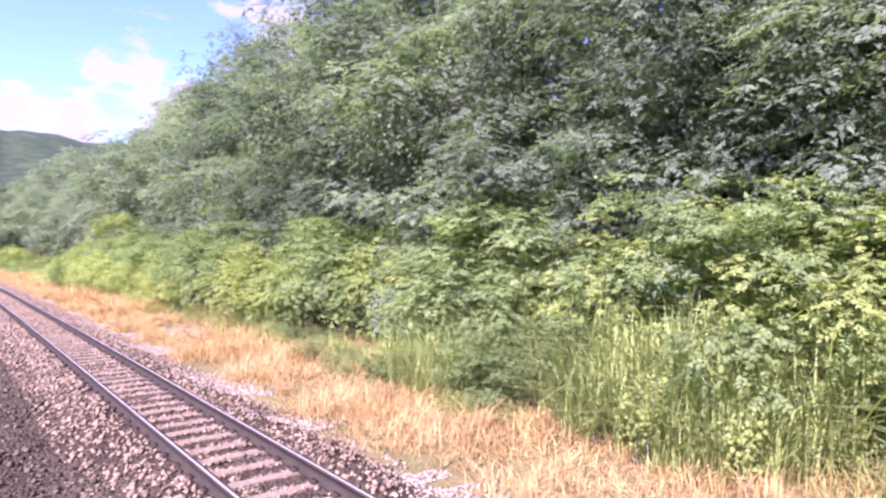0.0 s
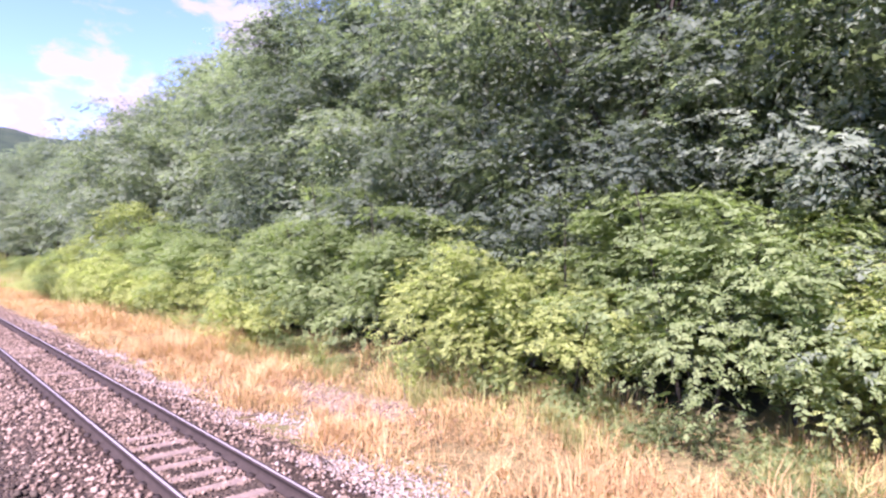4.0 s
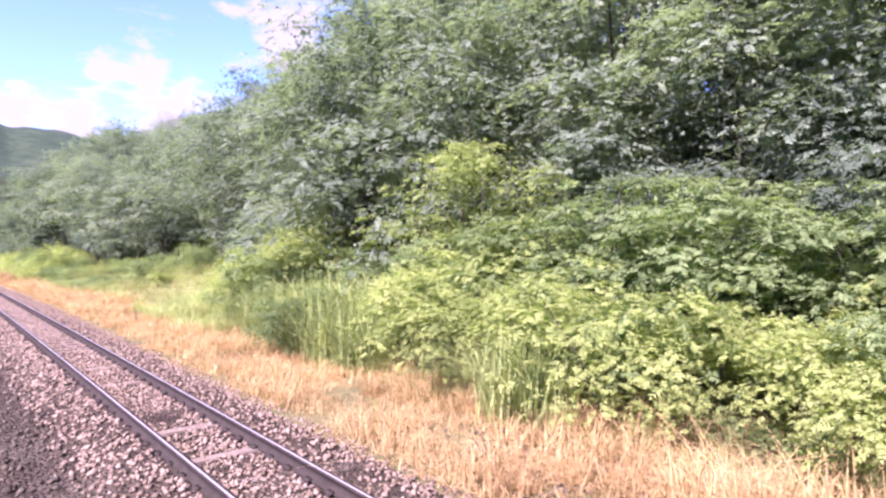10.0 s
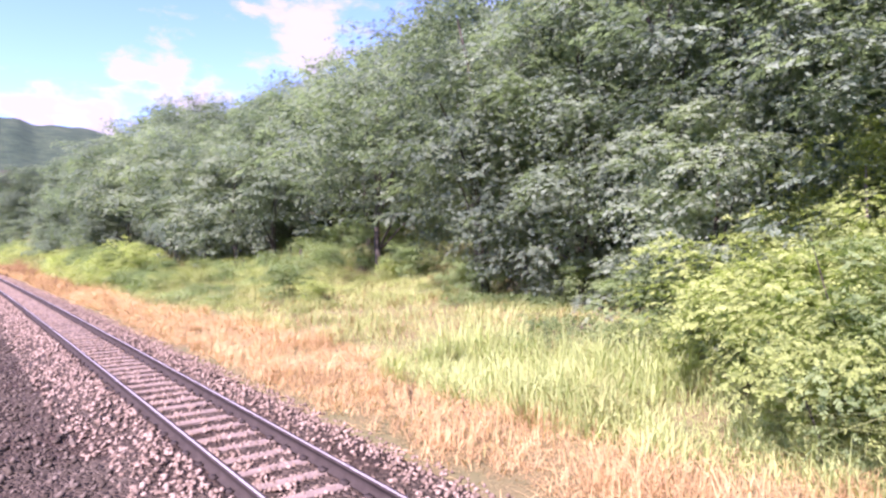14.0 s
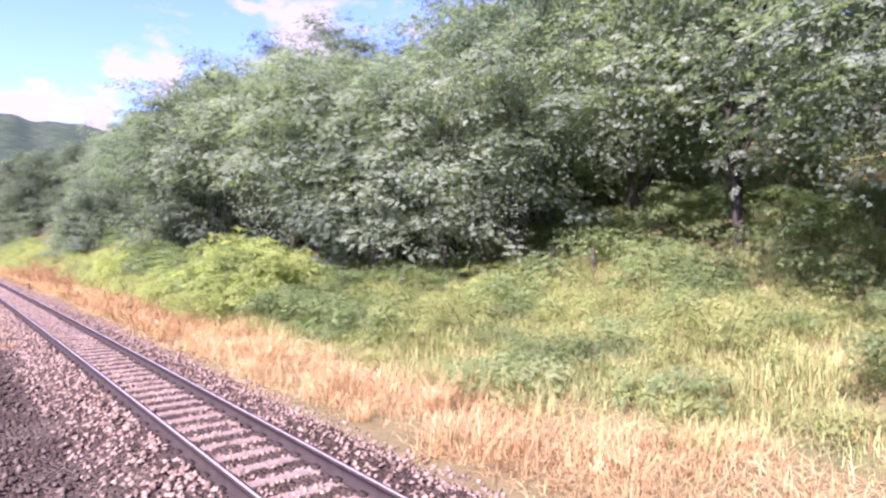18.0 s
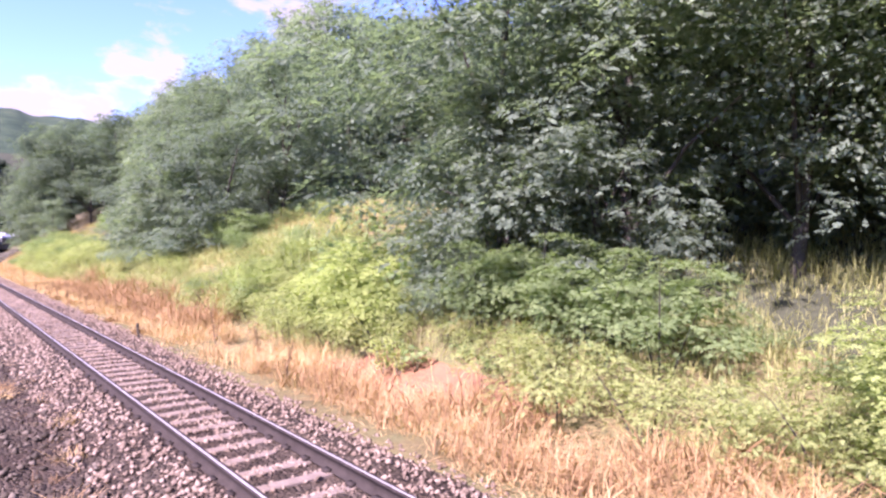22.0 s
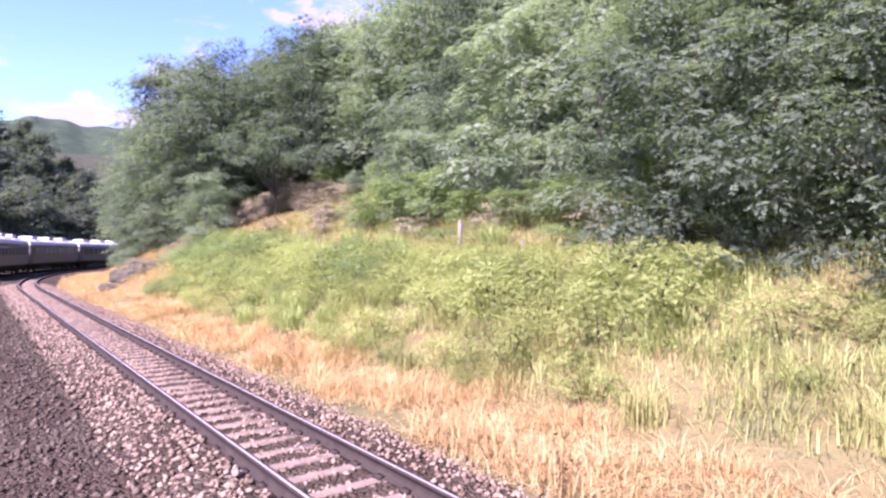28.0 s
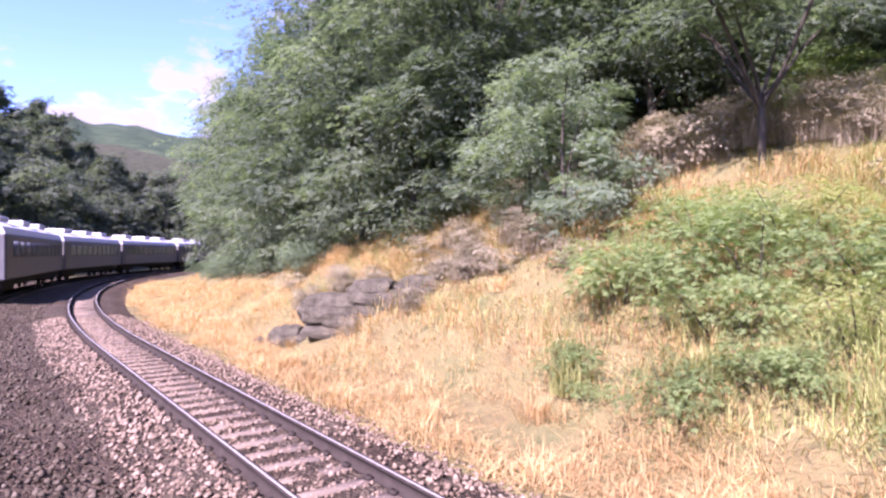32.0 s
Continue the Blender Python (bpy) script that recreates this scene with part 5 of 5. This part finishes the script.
for high in (0.5, 0.7):
    pts = []
    for (s0, l0), (s1, l1) in zip(FENCE, FENCE[1:]):
        for t in (0.0, 0.5):
            s, l = s0 + (s1 - s0) * t, l0 + (l1 - l0) * t
            z0 = ground_at(s0, l0) * (1 - t) + ground_at(s1, l1) * t
            x, y = at(s, l)
            pts.append((float(x), float(y), float(z0) + high - (0.05 if t else 0)))
    tagged(new("fence_wire", mesh_of("fence_wire", *tube(pts, [0.004] * len(pts), 4), WIRE)), "rusty wire strung between the fence posts", "fence wire", "fence wires")


def make_forked_tree():
    """The lone tree on the slope: a dark bare trunk that forks in three below a flat crown."""
    r = np.random.default_rng(95)
    root = tagged(new("tree"), "lone tree with a dark forked trunk on the dry slope", "tree")
    part_mesh("trunk", stem_mesh("trunk", r, [([(0, 0, -0.5), (0.03, 0, 0.7), (0.0, 0.02, 1.5)], (0.10, 0.085, 0.08))], BARK, 8), root)
    bits = []
    for i, (x, y) in enumerate(((-0.7, 0.3), (0.6, -0.25), (0.1, 0.8), (1.2, -0.9), (-1.3, 0.8), (0.9, 1.1), (-0.9, -1.0))):
        z = 2.5 + 0.17 * i
        mid_ = (x * 0.4, y * 0.4, 2.05)
        part_mesh("branch", stem_mesh("branch", r, [([(0, 0.02, 1.4), mid_, (x, y, z), (x * 1.8, y * 1.8, z + 0.9)], (0.06, 0.05, 0.04, 0.02))], BARK, 6), root)
        v, f_ = foliage(r, 3200, 14, 0.7, 0.095, (1.5, 1.5, 0.85))
        bits.append((v + np.array((x * 1.9, y * 1.9, z + 0.75)), f_))
    part_mesh("crown", mesh_of("crown", *joined(bits), LEAF_DARK), root)
    return root


plant(make_forked_tree(), 185.6, 14.7, 1.0, turn=30)

# ---- train in the bend ----


def make_car():
    """A passenger car, its middle at the origin, along y; the rails' top is z = 0."""
    car = tagged(new("passenger_car"), "grey passenger car with a pale roof standing in the bend", "train car", "train cars")
    part("body", box(-1.45, 1.45, -9.3, 9.3, 0.95, 3.1, 0.06), CAR_PAINT, car)
    bm = bmesh.new()
    prof = [(-1.43, 3.1), (-1.30, 3.45), (-0.8, 3.72), (0, 3.82), (0.8, 3.72), (1.30, 3.45), (1.43, 3.1)]
    rings = [[bm.verts.new((x, y, z)) for x, z in prof] for y in (-9.25, 9.25)]
    for a, b_, c, d in zip(rings[0], rings[0][1:], rings[1][1:], rings[1]):
        bm.faces.new((a, b_, c, d))
    bm.faces.new(rings[0][::-1])
    bm.faces.new(rings[1])
    part("roof", bm, CAR_ROOF, car, "pale dusty curved roof")
    for y in (-5.5, 0.5, 5.8):
        part("roof_unit", box(-0.7, 0.7, y - 1.0, y + 1.0, 3.78, 4.08, 0.05), CAR_ROOF, car)
    part("underframe", box(-1.2, 1.2, -8.9, 8.9, 0.62, 0.95, 0.02), CAR_UNDER, car)
    for side in (-1, 1):
        part("window_band", box(side * 1.452 - 0.012, side * 1.452 + 0.012, -8.2, 8.2, 1.95, 2.85), CAR_BAND, car)
        for y in np.arange(-7.2, 7.3, 1.6):
            part("window", box(side * 1.468 - 0.012, side * 1.468 + 0.012, y - 0.6, y + 0.6, 2.02, 2.78, 0.008), GLASS, car)
        for y in (-8.75, 8.75):
            part("door", box(side * 1.455 - 0.015, side * 1.455 + 0.015, y - 0.4, y + 0.4, 1.0, 2.95, 0.01), CAR_BAND, car)
    for y in (-6.4, 6.4):
        bogie = part("bogie", box(-1.0, 1.0, y - 1.4, y + 1.4, 0.38, 0.62, 0.03), CAR_UNDER, car)
        for q in (-0.95, 0.95):
            for x in (-0.53, 0.53):
                bm = bmesh.new()
                bmesh.ops.create_cone(bm, cap_ends=True, segments=20, radius1=0.43, radius2=0.43, depth=0.12, matrix=Matrix.Translation((x, y + q, 0.43)) @ Matrix.Rotation(radians(90), 4, "Y"))
                part("wheel", bm, CAR_UNDER, bogie)
    return car


car = make_car()
for i, s in enumerate((222.5, 242.0, 261.5, 281.0)):
    x, y = [float(v) for v in at(s, -1.3)]
    m = pose(x, y, 0, 0, 0, heading(s))
    if i:
        copy_thing(car, m)
    else:
        car.matrix_basis = m

# ---- sleepers of the near track ----
for s in kept:
    x, y = [float(v) for v in at(s, 2.89)]
    ob = part_mesh("sleeper", SLEEPER, near_track)
    deep = 0.03 if 22 < s < 57 and rng.random() > 0.15 else 0.0  # ballast lies over the sleepers at first
    ob.matrix_basis = pose(x, y, float(rng.normal() * 0.004) - deep, 0, 0, heading(s) + float(rng.normal() * 0.7))
